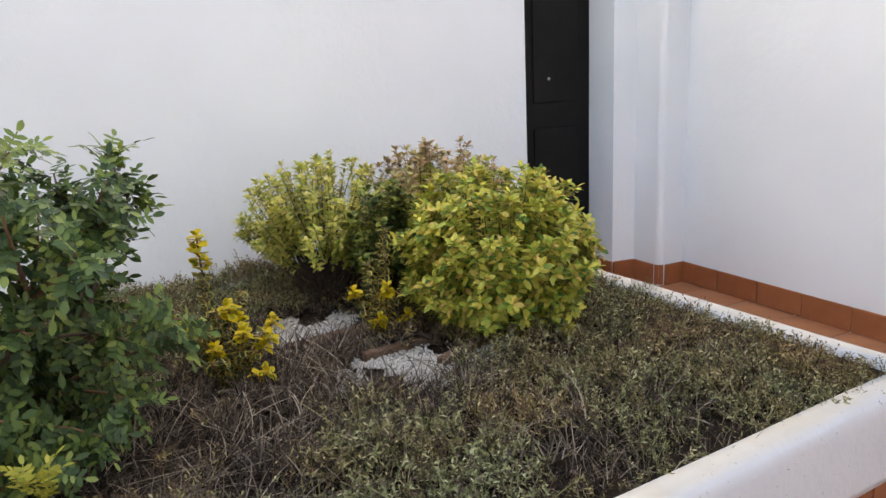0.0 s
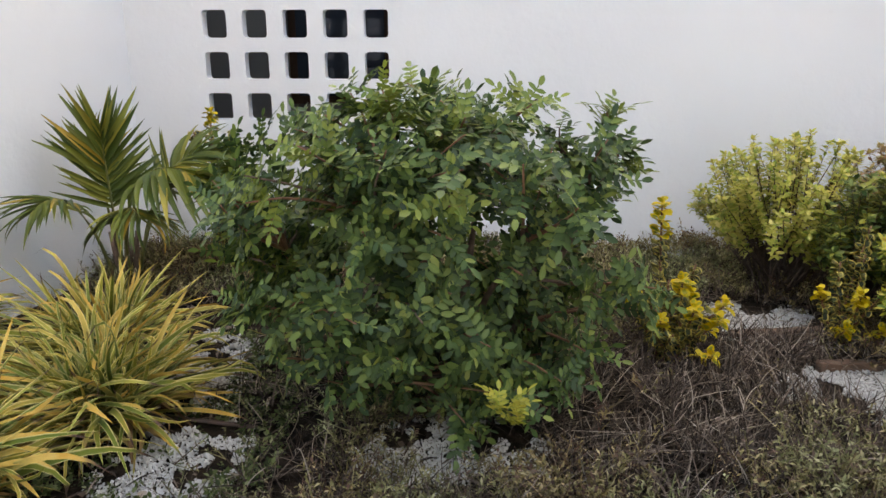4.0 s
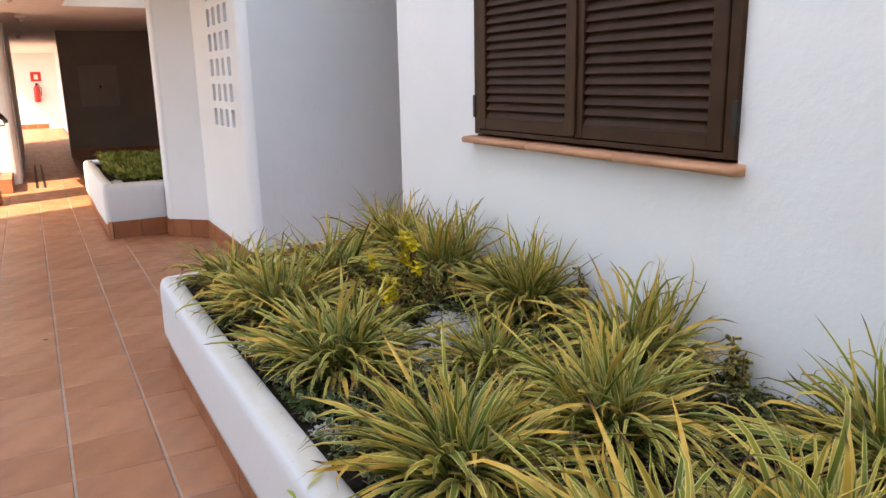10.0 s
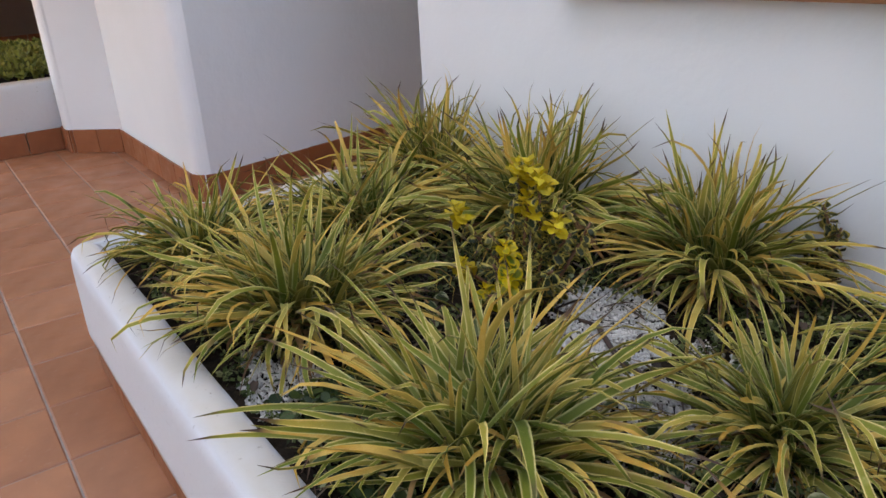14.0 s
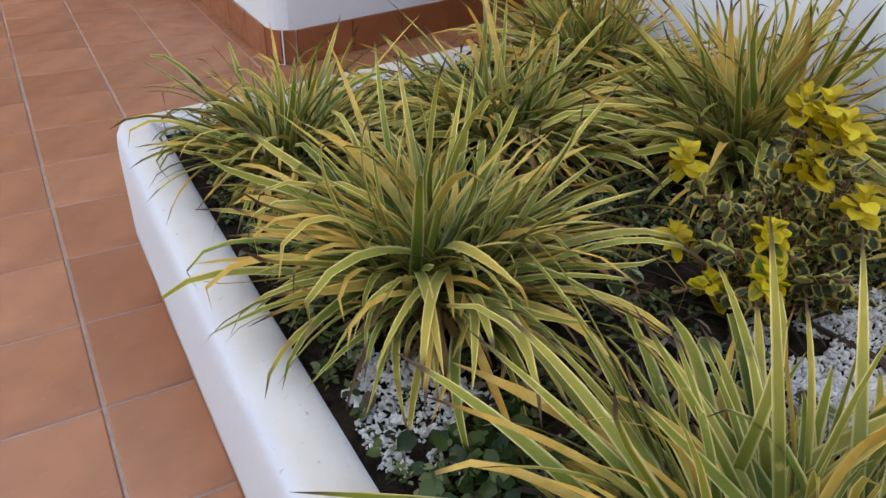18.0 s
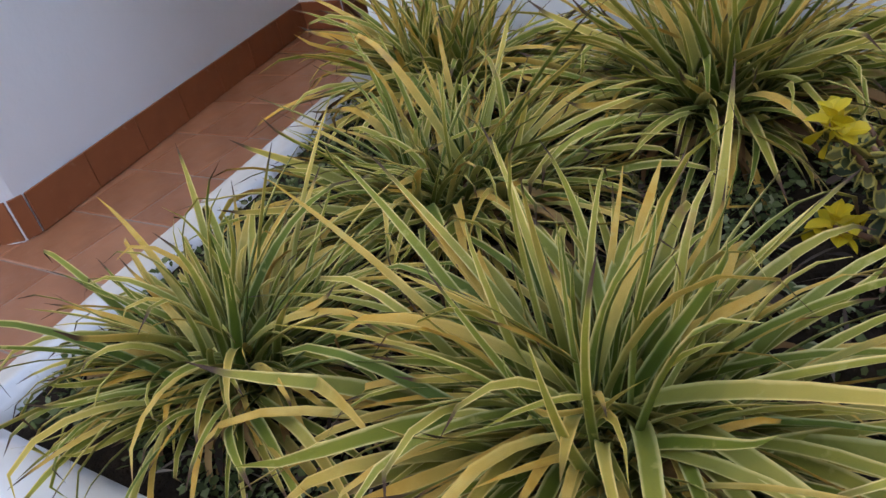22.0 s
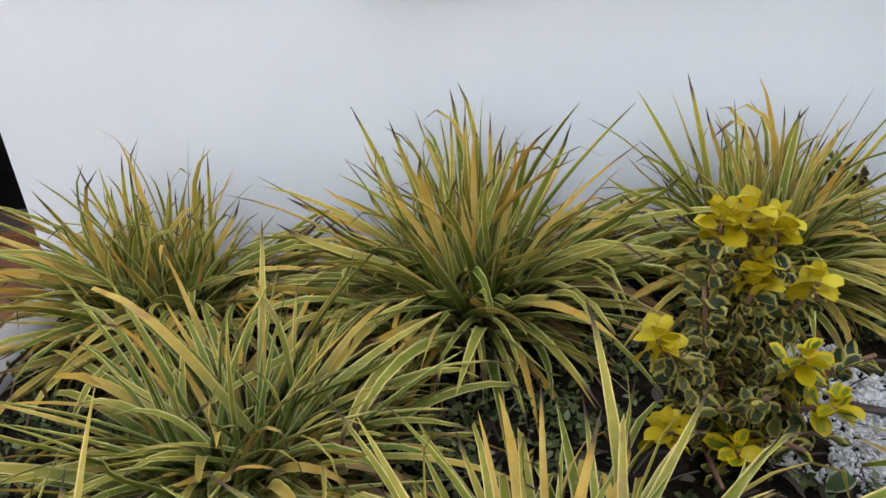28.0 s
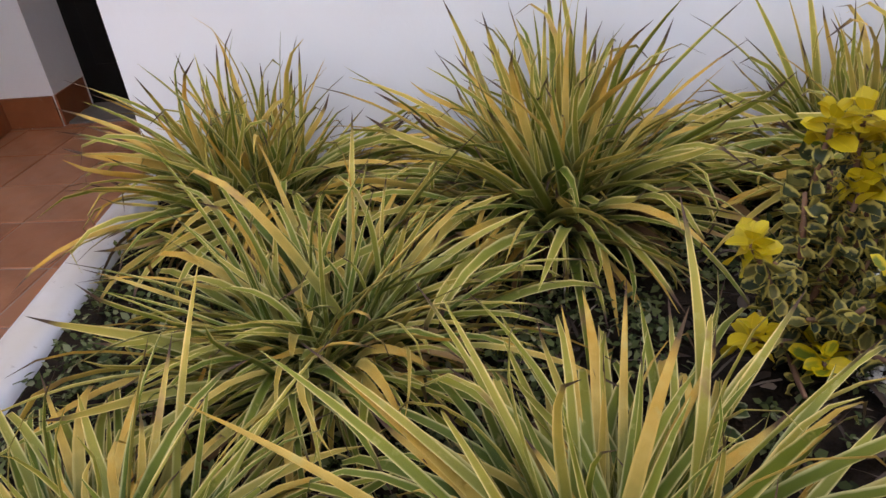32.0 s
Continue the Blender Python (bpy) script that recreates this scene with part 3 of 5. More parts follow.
# ---- paving and skirting ----
def tile_mesh(name, w, d, t, mat, bev=0.004):
    bm = bmesh.new()
    lo = [bm.verts.new((x, y, -t)) for x, y in ((0, 0), (w, 0), (w, d), (0, d))]
    mid = [bm.verts.new((x, y, -bev)) for x, y in ((0, 0), (w, 0), (w, d), (0, d))]
    hi = [bm.verts.new((x, y, 0)) for x, y in ((bev, bev), (w - bev, bev), (w - bev, d - bev), (bev, d - bev))]
    for i in range(4):
        j = (i + 1) % 4
        bm.faces.new((lo[i], lo[j], mid[j], mid[i]))
        bm.faces.new((mid[i], mid[j], hi[j], hi[i]))
    bm.faces.new(hi)
    return mesh_of(name, bm, mat)


GX, GY, TS = -0.144, -1.536, 0.30
JOINT = 0.0055
paving = thing("pavement", (0, 0, 0), "worn terracotta tile paving with grey joints", "pavement", "", "structure")
near = []
rest = []
meshes = {}


def lay(x0, y0, x1, y1, sure):
    j = JOINT / 2
    w, d = x1 - x0 - JOINT, y1 - y0 - JOINT
    if w < 0.02 or d < 0.02:
        return
    (near if sure else rest).append((x0 + j, y0 + j, w, d))


def in_bed(x, y):
    return -1.36 < y < YB and x > -0.545 - 0.23 * (y + 1.37) / 1.37 and x < 6.40


for i in range(-86, 33):
    for k in range(-15, 13):
        x, y = GX + i * TS, GY + k * TS
        cx, cy = x + TS / 2, y + TS / 2
        if y > -1.4 and in_bed(cx, cy) and (in_bed(x + 0.02, cy) or in_bed(x + TS - 0.02, cy)) and cy > -1.2 and cx > -0.4 and cx < 6.2:
            continue
        if -0.72 < cx < 6.6 and cy > -1.0 and not (cx < -0.5 and cy < 0.1) and cx < 6.2:
            continue
        y1 = min(y + TS, -1.27) if (y < -1.27 < y + TS and -0.5 < cx < 6.4) else y + TS
        lay(x, y, x + TS, y1, (-4.1 < cx < 3.6 and -2.2 < cy < -1.2) or (-2.5 < cx < -0.5 and -1.3 < cy < 1.6) or (6.3 < cx < 7.7 and -1.2 < cy < 1.2))


def tile_for(w, d, t, mat, kind):
    key = (kind, round(w, 3), round(d, 3))
    if key not in meshes:
        meshes[key] = tile_mesh(kind, w, d, t, mat)
    return meshes[key]


# the bed's edge: rounded, painted, over a tiled foot
PROFILE = [(-0.097, 0.20), (-0.097, RIM_Z - 0.030), (-0.091, RIM_Z - 0.013), (-0.076, RIM_Z - 0.003), (-0.052, RIM_Z + 0.002), (-0.028, RIM_Z - 0.003), (-0.012, RIM_Z - 0.013), (-0.003, RIM_Z - 0.030), (0.0, RIM_Z - 0.055), (0.001, RIM_Z - 0.08), (0.002, 0.15), (0.002, 0.128), (-0.02, 0.124), (-0.02, -0.02), (-0.097, -0.02)]
PROFILE = PROFILE[::-1]


def rim_path(corners, r=0.05, step=0.35):
    """Level path along a line of corners, with rounded turns and slight waviness."""
    out = []
    pts = [Vector(c) for c in corners]
    for i, p in enumerate(pts):
        if 0 < i < len(pts) - 1:
            a, b = (p - pts[i - 1]).normalized(), (pts[i + 1] - p).normalized()
            na, nb = Vector((a.y, -a.x)), Vector((b.y, -b.x))
            for k in range(7):
                n = (na * (1 - k / 6) + nb * (k / 6)).normalized()
                c = p - (na + nb).normalized() * r / ((na + nb).length / 2)
                out.append((c.x + n.x * r, c.y + n.y * r, (n.x, n.y)))
        else:
            q = (pts[1] - p if i == 0 else p - pts[i - 1]).normalized()
            out.append((p.x, p.y, (q.y, -q.x)))
    full = []
    for a, b in zip(out, out[1:]):
        gap = math.hypot(b[0] - a[0], b[1] - a[1])
        n = max(1, int(gap / step))
        for k in range(n):
            f = k / n
            ox, oy = a[2][0] * (1 - f) + b[2][0] * f, a[2][1] * (1 - f) + b[2][1] * f
            w = 0.004 * math.sin(3.1 * (a[0] + a[1]) + 9 * f) if 0 < k else 0
            full.append((a[0] + (b[0] - a[0]) * f + ox * w, a[1] + (b[1] - a[1]) * f + oy * w, (ox, oy)))
    return full + [out[-1]]


EDGE = [(-0.80, 0.0), (-0.605, -1.37), (4.9, -1.366), (6.50, -1.288), (6.375, YB)]
planter = structure("planter_edge", sweep(bmesh.new(), rim_path(EDGE), PROFILE), RIM, "low white planter edge with a rounded top and tiled foot", "planter", True)
structure("planter_edge_far", sweep(bmesh.new(), rim_path([(-6.3, -0.4), (-6.3, -1.345), (-3.835, -1.345), (-3.835, -0.6)]), [(u, z + (0.06 if z > 0.2 else 0)) for u, z in PROFILE]), RIM, "low white edge of the far planter", "planter", True)


def skirting(name, line, height, label, mat=SKIRT, length=0.27, lift=0.0):
    """Tiles set on edge along the foot of a wall; the wall lies to the left of the line."""
    root = thing(name, (0, 0, 0), label, "skirting", "", "structure")
    for (ax, ay), (bx, by) in zip(line, line[1:]):
        d = math.hypot(bx - ax, by - ay)
        n = max(1, round(d / length))
        w = d / n - 0.005
        a = math.degrees(math.atan2(by - ay, bx - ax))
        key = ("skirting_tile", round(w, 3), height)
        if key not in meshes:
            meshes[key] = mesh_of("skirting_tile", cube(0, w, -0.011, 0.0, 0.003, height, bev=0.0022), mat)
        for k in range(n):
            f = (k + 0.004) / n
            t = part("skirting_tile", meshes[key], None, root)
            t.matrix_world = pose(ax + (bx - ax) * f, ay + (by - ay) * f, lift, 0, 0, a)
    return root


skirting("baseboard_east", [(7.21, 1.195), (7.21, 0.983), (7.36, 0.958), (7.36, 0.785), (7.40, 0.743), (XE, 0.736), (XE, -3.6)], 0.127, "glossy terracotta skirting tiles with pale joints")
skirting("baseboard_screen", [(-3.40, -0.570), (-2.01, -0.570), (-1.94, -0.525), (-1.928, -0.47), (-2.352, 1.496), (-2.07, 1.496), (-2.10, 1.77)], 0.148, "dark terracotta skirting tiles along the lobby wall")
skirting("baseboard_pier", arc(-3.80, -0.79, 0.064, 180, 270, 5) + arc(-3.68, -0.80, 0.055, -90, -20, 4) + [(-3.396, -0.574)], 0.155, "terracotta skirting tiles round the pier", length=0.2)
skirting("baseboard_planter_far", [(-6.27, -1.322), (-3.85, -1.322), (-3.815, -1.29), (-3.815, -0.86)], 0.15, "terracotta tiles at the foot of the far planter")
skirting("baseboard_planter", [(-0.780, -0.02), (-0.591, -1.30), (-0.55, -1.350), (4.9, -1.346), (6.44, -1.271), (6.478, -1.23), (6.358, 1.04)], 0.126, "terracotta tiles at the foot of the planter edge")
skirting("baseboard_dark_wall", [(-12.098, 1.2), (-12.098, -1.2)], 0.14, "terracotta skirting at the foot of the dark wall")
skirting("baseboard_pillar", [(-2.296, -2.72)] + arc(-2.40, -2.37, 0.104, 0, 90, 5) + [(-2.66, -2.266)], 0.15, "terracotta skirting tiles round the pillar", length=0.2)
skirting("baseboard_pillar_far", [(-6.446, -3.1)] + arc(-6.55, -2.32, 0.104, 0, 90, 5) + [(-6.86, -2.216)], 0.15, "terracotta skirting tiles round the far pillar", length=0.25)
skirting("baseboard_end", [(-22.998, -1.3), (-22.998, -5)], 0.15, "terracotta skirting at the corridor's end", length=0.3)


# ---- shuttered window ----
def shuttered_window():
    root = thing("window_1", (0, 0, 0), "closed brown louvred shutters over a clay sill", "window", "", "structure")
    y0 = -0.018
    fr, low = 0.042, WZ0 + 0.011
    for x0, x1 in ((WX0, WX0 + fr), (WX1 - fr, WX1)):
        part("frame", cube(x0, x1, y0, 0.07, low, WZ1, bev=0.003), SHUTTER, root)
    part("frame", cube(WX0 + fr, WX1 - fr, y0, 0.07, WZ1 - fr, WZ1, bev=0.003), SHUTTER, root)
    part("frame", cube(WX0 + fr, WX1 - fr, y0, 0.07, low, low + 0.02, bev=0.003), SHUTTER, root)
    mid = (WX0 + WX1) / 2 - 0.006
    za, zb = low + 0.023, WZ1 - fr - 0.004
    for n, (a, b) in enumerate(((WX0 + fr + 0.004, mid - 0.003), (mid + 0.003, WX1 - fr - 0.004))):
        sl, sr = (0.052, 0.056) if n == 0 else (0.044, 0.058)
        leaf = part("shutter", cube(a, a + sl, y0 - 0.004, y0 + 0.036, za, zb, bev=0.004), SHUTTER, root)
        part("stile", cube(b - sr, b, y0 - 0.004, y0 + 0.036, za, zb, bev=0.004), SHUTTER, leaf)
        part("bottom_rail", cube(a + sl, b - sr, y0 - 0.002, y0 + 0.036, za, za + 0.05, bev=0.003), SHUTTER, leaf)
        part("top_rail", cube(a + sl, b - sr, y0 - 0.002, y0 + 0.036, zb - 0.055, zb, bev=0.003), SHUTTER, leaf)
        w = b - a - sl - sr - 0.002
        slat = mesh_of("slat", cube(0, w, -0.0045, 0.0045, -0.025, 0.025, bev=0.003), SHUTTER)
        z = za + 0.07
        while z < zb - 0.06:
            s = part("slat", slat, None, leaf)
            s.matrix_world = pose(a + sl + 0.001, y0 + 0.017, z, -31, 0, 0)
            z += 0.0366
        hx = WX0 - 0.006 if n == 0 else WX1 - 0.012
        part("hinge", cube(hx, hx + 0.018, y0 - 0.006, y0 + 0.002, za + 0.05, za + 0.15, bev=0.002), IRON, leaf, "black shutter hinge")
    # the strip that covers the gap between the two shutters
    part("cover_strip", cube(mid - 0.013, mid + 0.013, y0 - 0.014, y0 - 0.0045, za + 0.012, zb - 0.01, bev=0.003), SHUTTER, root)
    # black sheet added behind the slats: stops daylight, makes the gaps dark
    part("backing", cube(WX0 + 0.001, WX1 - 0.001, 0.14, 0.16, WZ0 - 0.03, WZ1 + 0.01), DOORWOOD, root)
    # bullnosed clay sill in three pieces
    prof = [(0.10, 0.0), (-0.05, -0.012)] + [(-0.05 - 0.014 * math.cos(radians(a)), -0.026 - 0.014 * math.sin(radians(a))) for a in range(-90, 91, 30)] + [(0.0, -0.042), (0.10, -0.042)]
    xs = [WX0 - 0.046, 0.57, 1.09, WX1 + 0.032]
    for a, b in zip(xs, xs[1:]):
        bm = bmesh.new()
        ends = [[bm.verts.new((x, y, WZ0 + 0.008 + z)) for y, z in prof] for x in (a + 0.002, b - 0.002)]
        for k in range(len(prof)):
            bm.faces.new((ends[0][k], ends[1][k], ends[1][(k + 1) % len(prof)], ends[0][(k + 1) % len(prof)]))
        bm.faces.new(ends[0])
        bm.faces.new(ends[1][::-1])
        part("sill_tile", bm, SILL, root, "orange bullnosed clay sill tile", True)
    return root


shuttered_window()


# ---- the bed ----
def ground_height(x, y):
    return BED_Z + 0.012 * noise.noise((x * 1.7, y * 1.7, 0)) + 0.006 * noise.noise((x * 7, y * 7, 3))


def bed(name, x0, x1, y0, y1, mat, label, step=0.08, dz=0.0, slant=0.0):
    bm = bmesh.new()
    nx, ny = int((x1 - x0) / step), int((y1 - y0) / step)
    g = [[bm.verts.new((x0 + (x1 - x0) * i / nx + slant * (1 - i / nx) * j / ny, y0 + (y1 - y0) * j / ny, ground_height(x0 + (x1 - x0) * i / nx, y0 + (y1 - y0) * j / ny) + dz)) for j in range(ny + 1)] for i in range(nx + 1)]
    for i in range(nx):
        for j in range(ny):
            bm.faces.new((g[i][j], g[i + 1][j], g[i + 1][j + 1], g[i][j + 1]))
    return structure(name, bm, mat, label, "soil", True)


bed("soil_west", -0.53, 2.36, -1.30, 0.02, SOIL, "dark soil of the planter under the window", slant=-0.20)
bed("soil_east", 2.36, 6.42, -1.275, YB + 0.02, SOIL, "dark soil of the planter along the back wall")
bed("soil_far", -6.25, -3.9, -1.30, -0.42, SOIL, "soil of the far planter", 0.2, 0.05)

rng = random.Random(5)
# white gravel in loose patches: centre and half widths
PATCHES = [(0.72, -0.53, 0.20, 0.16), (0.98, -0.66, 0.28, 0.18), (0.48, -1.17, 0.16, 0.08), (1.28, -1.21, 0.07, 0.04), (2.02, -1.17, 0.24, 0.09), (2.58, -1.19, 0.28, 0.06), (3.2, -0.3, 0.16, 0.35), (3.35, -0.75, 0.16, 0.2),
           (4.02, -0.68, 0.22, 0.16), (5.04, 0.22, 0.26, 0.19), (5.20, -0.32, 0.24, 0.16), (5.50, -0.36, 0.14, 0.07), (-4.0, -1.12, 0.10, 0.10), (-4.3, -1.18, 0.16, 0.05)]


def stone_unit(r):
    v = np.array([(math.sin(a) * math.cos(b), math.sin(a) * math.sin(b), math.cos(a)) for a, b in ((0.3, 0), (1.5, 0.2), (1.6, 1.7), (1.4, 3.2), (1.55, 4.7), (2.8, 1))]) * np.array([r.uniform(0.7, 1.2), r.uniform(0.6, 1.1), r.uniform(0.45, 0.8)])
    f = np.array([(0, 1, 2), (0, 2, 3), (0, 3, 4), (0, 4, 1), (5, 2, 1), (5, 3, 2), (5, 4, 3), (5, 1, 4)])
    return v, f, np.zeros((6, 2))


stones = [stone_unit(rng) for _ in range(10)]
spots = []
for cx, cy, rx, ry in PATCHES:
    for _ in range(int(150000 * rx * ry)):
        a, r = rng.uniform(0, math.tau), math.sqrt(rng.random()) * (1 + 0.25 * rng.random())
        x, y = cx + rx * r * math.cos(a), cy + ry * r * math.sin(a)
        if y < -1.262 or (y > -0.01 and x < 2.35) or noise.noise((x * 6, y * 6, 2)) + 0.6 * noise.noise((x * 19, y * 19, 4)) < -0.22 + 0.5 * (r - 0.6):
            continue
        s = rng.uniform(0.003, 0.0068)
        spots.append(Matrix.Translation((x, y, ground_height(x, y) + (0.055 if x < -3 else 0.003) + rng.uniform(0, 0.009))) @ Euler((rng.uniform(0, 6), rng.uniform(0, 6), rng.uniform(0, 6))).to_matrix().to_4x4() @ Matrix.Scale(s, 4))
me = merged("gravel", stones, spots, GRAVEL)
for p in me.polygons:
    p.use_smooth = False
g = tagged(new("gravel", me), "loose white marble gravel in patches on the soil", "gravel", "", "stuff")

# ---- strap-leaved clumps ----
# kinds: erect, arching, widely arching, low, short and chaotic, kinked, dry
leaf_units, leaf_meshes = [[] for _ in range(7)], [[] for _ in range(7)]
for i in range(84):
    r = random.Random(100 + i)
    kind = i % 7
    L = (r.uniform(0.30, 0.44), r.uniform(0.28, 0.41), r.uniform(0.27, 0.40), r.uniform(0.24, 0.36), r.uniform(0.10, 0.2), r.uniform(0.2, 0.3), r.uniform(0.14, 0.28))[kind]
    lean0 = (r.uniform(2, 16), r.uniform(14, 38), r.uniform(32, 58), r.uniform(55, 85), r.uniform(0, 55), r.uniform(5, 50), r.uniform(30, 75))[kind]
    lean1 = (lean0 + r.uniform(4, 36), lean0 + r.uniform(25, 80), r.uniform(80, 128), r.uniform(110, 165), lean0 + r.uniform(10, 80), r.uniform(140, 175), r.uniform(130, 185))[kind]
    wide = r.uniform(0.0115, 0.0165) if kind == 0 else r.uniform(0.0125, 0.0195)
    power = r.uniform(2.5, 5) if kind == 5 else r.uniform(0.7, 1.7)
    u = blade(L, wide, strap, lean0, lean1, 10, r.uniform(0.3, 0.65), power, r.uniform(-75, 75), r.choice((0, 0, 0, 40, -40, 100)), r.uniform(-0.045, 0.045))
    leaf_units[kind].append(u)
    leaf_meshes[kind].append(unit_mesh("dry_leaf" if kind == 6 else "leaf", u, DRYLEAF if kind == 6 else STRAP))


def leaf_fits(v, front):
    """Whether a leaf keeps out of the wall and of the planter's edge."""
    x, y, z = v[:, 0], v[:, 1], v[:, 2]
    if ((y > -0.006) & (x < 2.33)).any() or (z < BED_Z - 0.03).any():
        return False
    low = z < RIM_Z + 0.004
    side = -0.59 - 0.153 * (y + 1.37)
    if (x < side).any() or (y < -1.43).any() or (low & (y < -1.262)).any() or (z > (0.75 if front else 0.79)).any():
        return False
    return not (low & (x < side + 0.105)).any()


CLUMPS = [(-0.22, -1.08, 0.92, 250), (-0.12, -0.65, 1.02, 280), (0.26, -1.02, 1.08, 310), (-0.38, -0.20, 1.16, 300), (0.20, -0.25, 1.22, 360), (0.73, -0.16, 1.06, 300), (0.91, -1.02, 1.08, 280), (1.19, -0.62, 0.80, 190),
          (1.40, -0.17, 1.04, 250), (1.69, -1.03, 1.10, 280), (1.68, -0.57, 1.10, 270), (2.22, -0.16, 1.04, 250), (2.30, -0.98, 1.14, 280), (2.38, -0.64, 1.04, 240), (2.86, -0.96, 1.22, 280), (3.06, -0.56, 1.16, 260), (2.90, -0.20, 1.10, 250)]


def lilyturf(x, y, size, count, seed):
    r = random.Random(seed)
    z = ground_height(x, y)
    root = thing("lilyturf_clump", (x, y, z - 0.01), "arching green and cream striped strap-leaved clump with yellowed tips", "plant", "strap-leaved clumps in the planter")
    turn = r.uniform(0, 360)
    base = np.array((x, y, z - 0.01))
    fans = [(0.0, 0.0)] + [(0.055 * size * math.cos(k * 1.26 + turn) * r.uniform(0.6, 1.4), 0.055 * size * math.sin(k * 1.26 + turn) * r.uniform(0.6, 1.4)) for k in range(5)]

    def grow(k, weights):
        a = turn + k * 137.508 + r.uniform(-20, 20)
        for tries in range(14):
            kind = r.choices((0, 1, 2, 3, 4, 5, 6), weights)[0]
            if tries > 3 and kind != 6:
                kind = r.choice((0, 0, 1))
            if tries > 6:
                a = r.uniform(0, 360)
            n = r.randrange(12)
            fx, fy = r.choice(fans)
            s = size * r.uniform(0.62, 1.06)
            tilt = r.uniform(-10, 10) if tries < 4 else r.uniform(-16, 4)
            off = r.uniform(0.2, 1.2) * (0.015, 0.02, 0.026, 0.03, 0.04, 0.03, 0.03)[kind]
            # the leaf's own turn strays from the direction in which it stands off the crown
            m = pose(fx + off * math.cos(radians(a)), fy + off * math.sin(radians(a)), r.uniform(0.0, 0.03), r.uniform(-20, 20), tilt, a + r.gauss(0, 9)) @ Matrix.Diagonal((s * 1.06, s * r.uniform(0.85, 1.2), s * 0.96, 1))
            g = np.array(m)
            if leaf_fits(leaf_units[kind][n][0] @ g[:3, :3].T + g[:3, 3] + base, y < -0.5):
                return kind, n, m
        return None

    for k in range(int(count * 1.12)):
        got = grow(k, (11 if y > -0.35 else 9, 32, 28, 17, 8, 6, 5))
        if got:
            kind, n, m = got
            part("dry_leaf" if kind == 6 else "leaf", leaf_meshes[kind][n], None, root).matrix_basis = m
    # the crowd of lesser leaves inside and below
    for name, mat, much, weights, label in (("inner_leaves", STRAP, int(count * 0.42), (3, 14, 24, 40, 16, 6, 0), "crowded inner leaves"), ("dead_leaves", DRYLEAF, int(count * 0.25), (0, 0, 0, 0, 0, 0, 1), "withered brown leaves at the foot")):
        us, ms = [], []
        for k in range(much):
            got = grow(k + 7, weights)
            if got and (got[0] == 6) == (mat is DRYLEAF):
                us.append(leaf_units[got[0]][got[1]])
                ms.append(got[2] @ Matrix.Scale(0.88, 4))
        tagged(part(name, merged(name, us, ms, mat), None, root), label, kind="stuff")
    return root


for n, (x, y, s, c) in enumerate(CLUMPS):
    lilyturf(x, y, s, c, 40 + n)


# ---- euonymus ----
def euonymus(x, y, tips, seed, label):
    """A small upright bush: stems that end in golden rosettes, darker edged leaves below.
    tips: x, y, z and how far down the leaves are golden (0: not at all, minus: half golden)."""
    r = random.Random(seed)
    z0 = ground_height(x, y)
    root = thing("euonymus_bush", (x, y, z0 - 0.01), label, "shrub", "euonymus bushes")
    green, golds, stems = [], [], bmesh.new()
    for tx, ty, tz, g in tips:
        gold = []
        golds.append((gold, EUON_GOLD if g > 0 else EUON_MIX))
        p0, p2 = Vector((r.uniform(-0.03, 0.03), r.uniform(-0.03, 0.03), 0)), Vector((tx - x, ty - y, tz - z0))
        p1 = (p0 + p2) / 2 + Vector((r.uniform(-0.02, 0.02), r.uniform(-0.02, 0.02), 0.02))
        tube(stems, [p0.lerp(p1, f).lerp(p1.lerp(p2, f), f) for f in (0, 0.25, 0.5, 0.75, 1)], [0.006, 0.005, 0.0045, 0.004, 0.003], 5)
        n = int((tz - z0) / 0.009)
        for k in range(n):
            f = 0.12 + 0.88 * k / n
            p = p0.lerp(p1, f).lerp(p1.lerp(p2, f), f)
            top = g and k > n - 2 - 2 * abs(g)
            for h in (0, 180):
                m = Matrix.Translation(p) @ pose(0, 0, 0, r.uniform(-25, 25), r.uniform(-20, 20), k * 90 + h + r.uniform(-35, 35)) @ pose(0.004, 0, 0, 0, r.uniform(-25, 30), 0)
                if top:
                    gold.append(m @ Matrix.Scale(r.uniform(0.75, 1.1), 4))
                else:
                    green.append(m @ Matrix.Scale(r.uniform(0.6, 1.05), 4))
        if g:
            for k in range(10):
                gold.append(Matrix.Translation(p2) @ pose(0, 0, 0.0025 * k - 0.006, r.uniform(-25, 25), 0, k * 137.5 + r.uniform(-20, 20)) @ pose(0.003, 0, 0, r.uniform(-15, 15), 30 - k * 10, 0) @ Matrix.Scale(r.uniform(0.85, 1.15) * (1 - 0.055 * k), 4))
    big = [blade(0.037, 0.028, broad, 35 + 14 * k, 75 + 26 * k, 5, 0.35, 1, 24 * (k - 1.5), 0, 0.006 * (k - 1.5)) for k in range(4)]
    small = [blade(0.034, 0.0215, broad, 40 + 16 * k, 85 + 30 * k, 4, 0.7, 1, 40 * (k - 1.5), 60 * (k - 1.5), 0.008 * (k - 1.5)) for k in range(4)]
    part("stem", stems, REDBARK, root, "brown stems", True)
    part("foliage", merged("foliage", small, green, EUON), None, root, "dark green leaves with cream margins")
    for gold, mat in golds:
        if gold:
            part("rosette", merged("rosette", big, gold, mat), None, root, "bright golden leaf rosette")
    return root


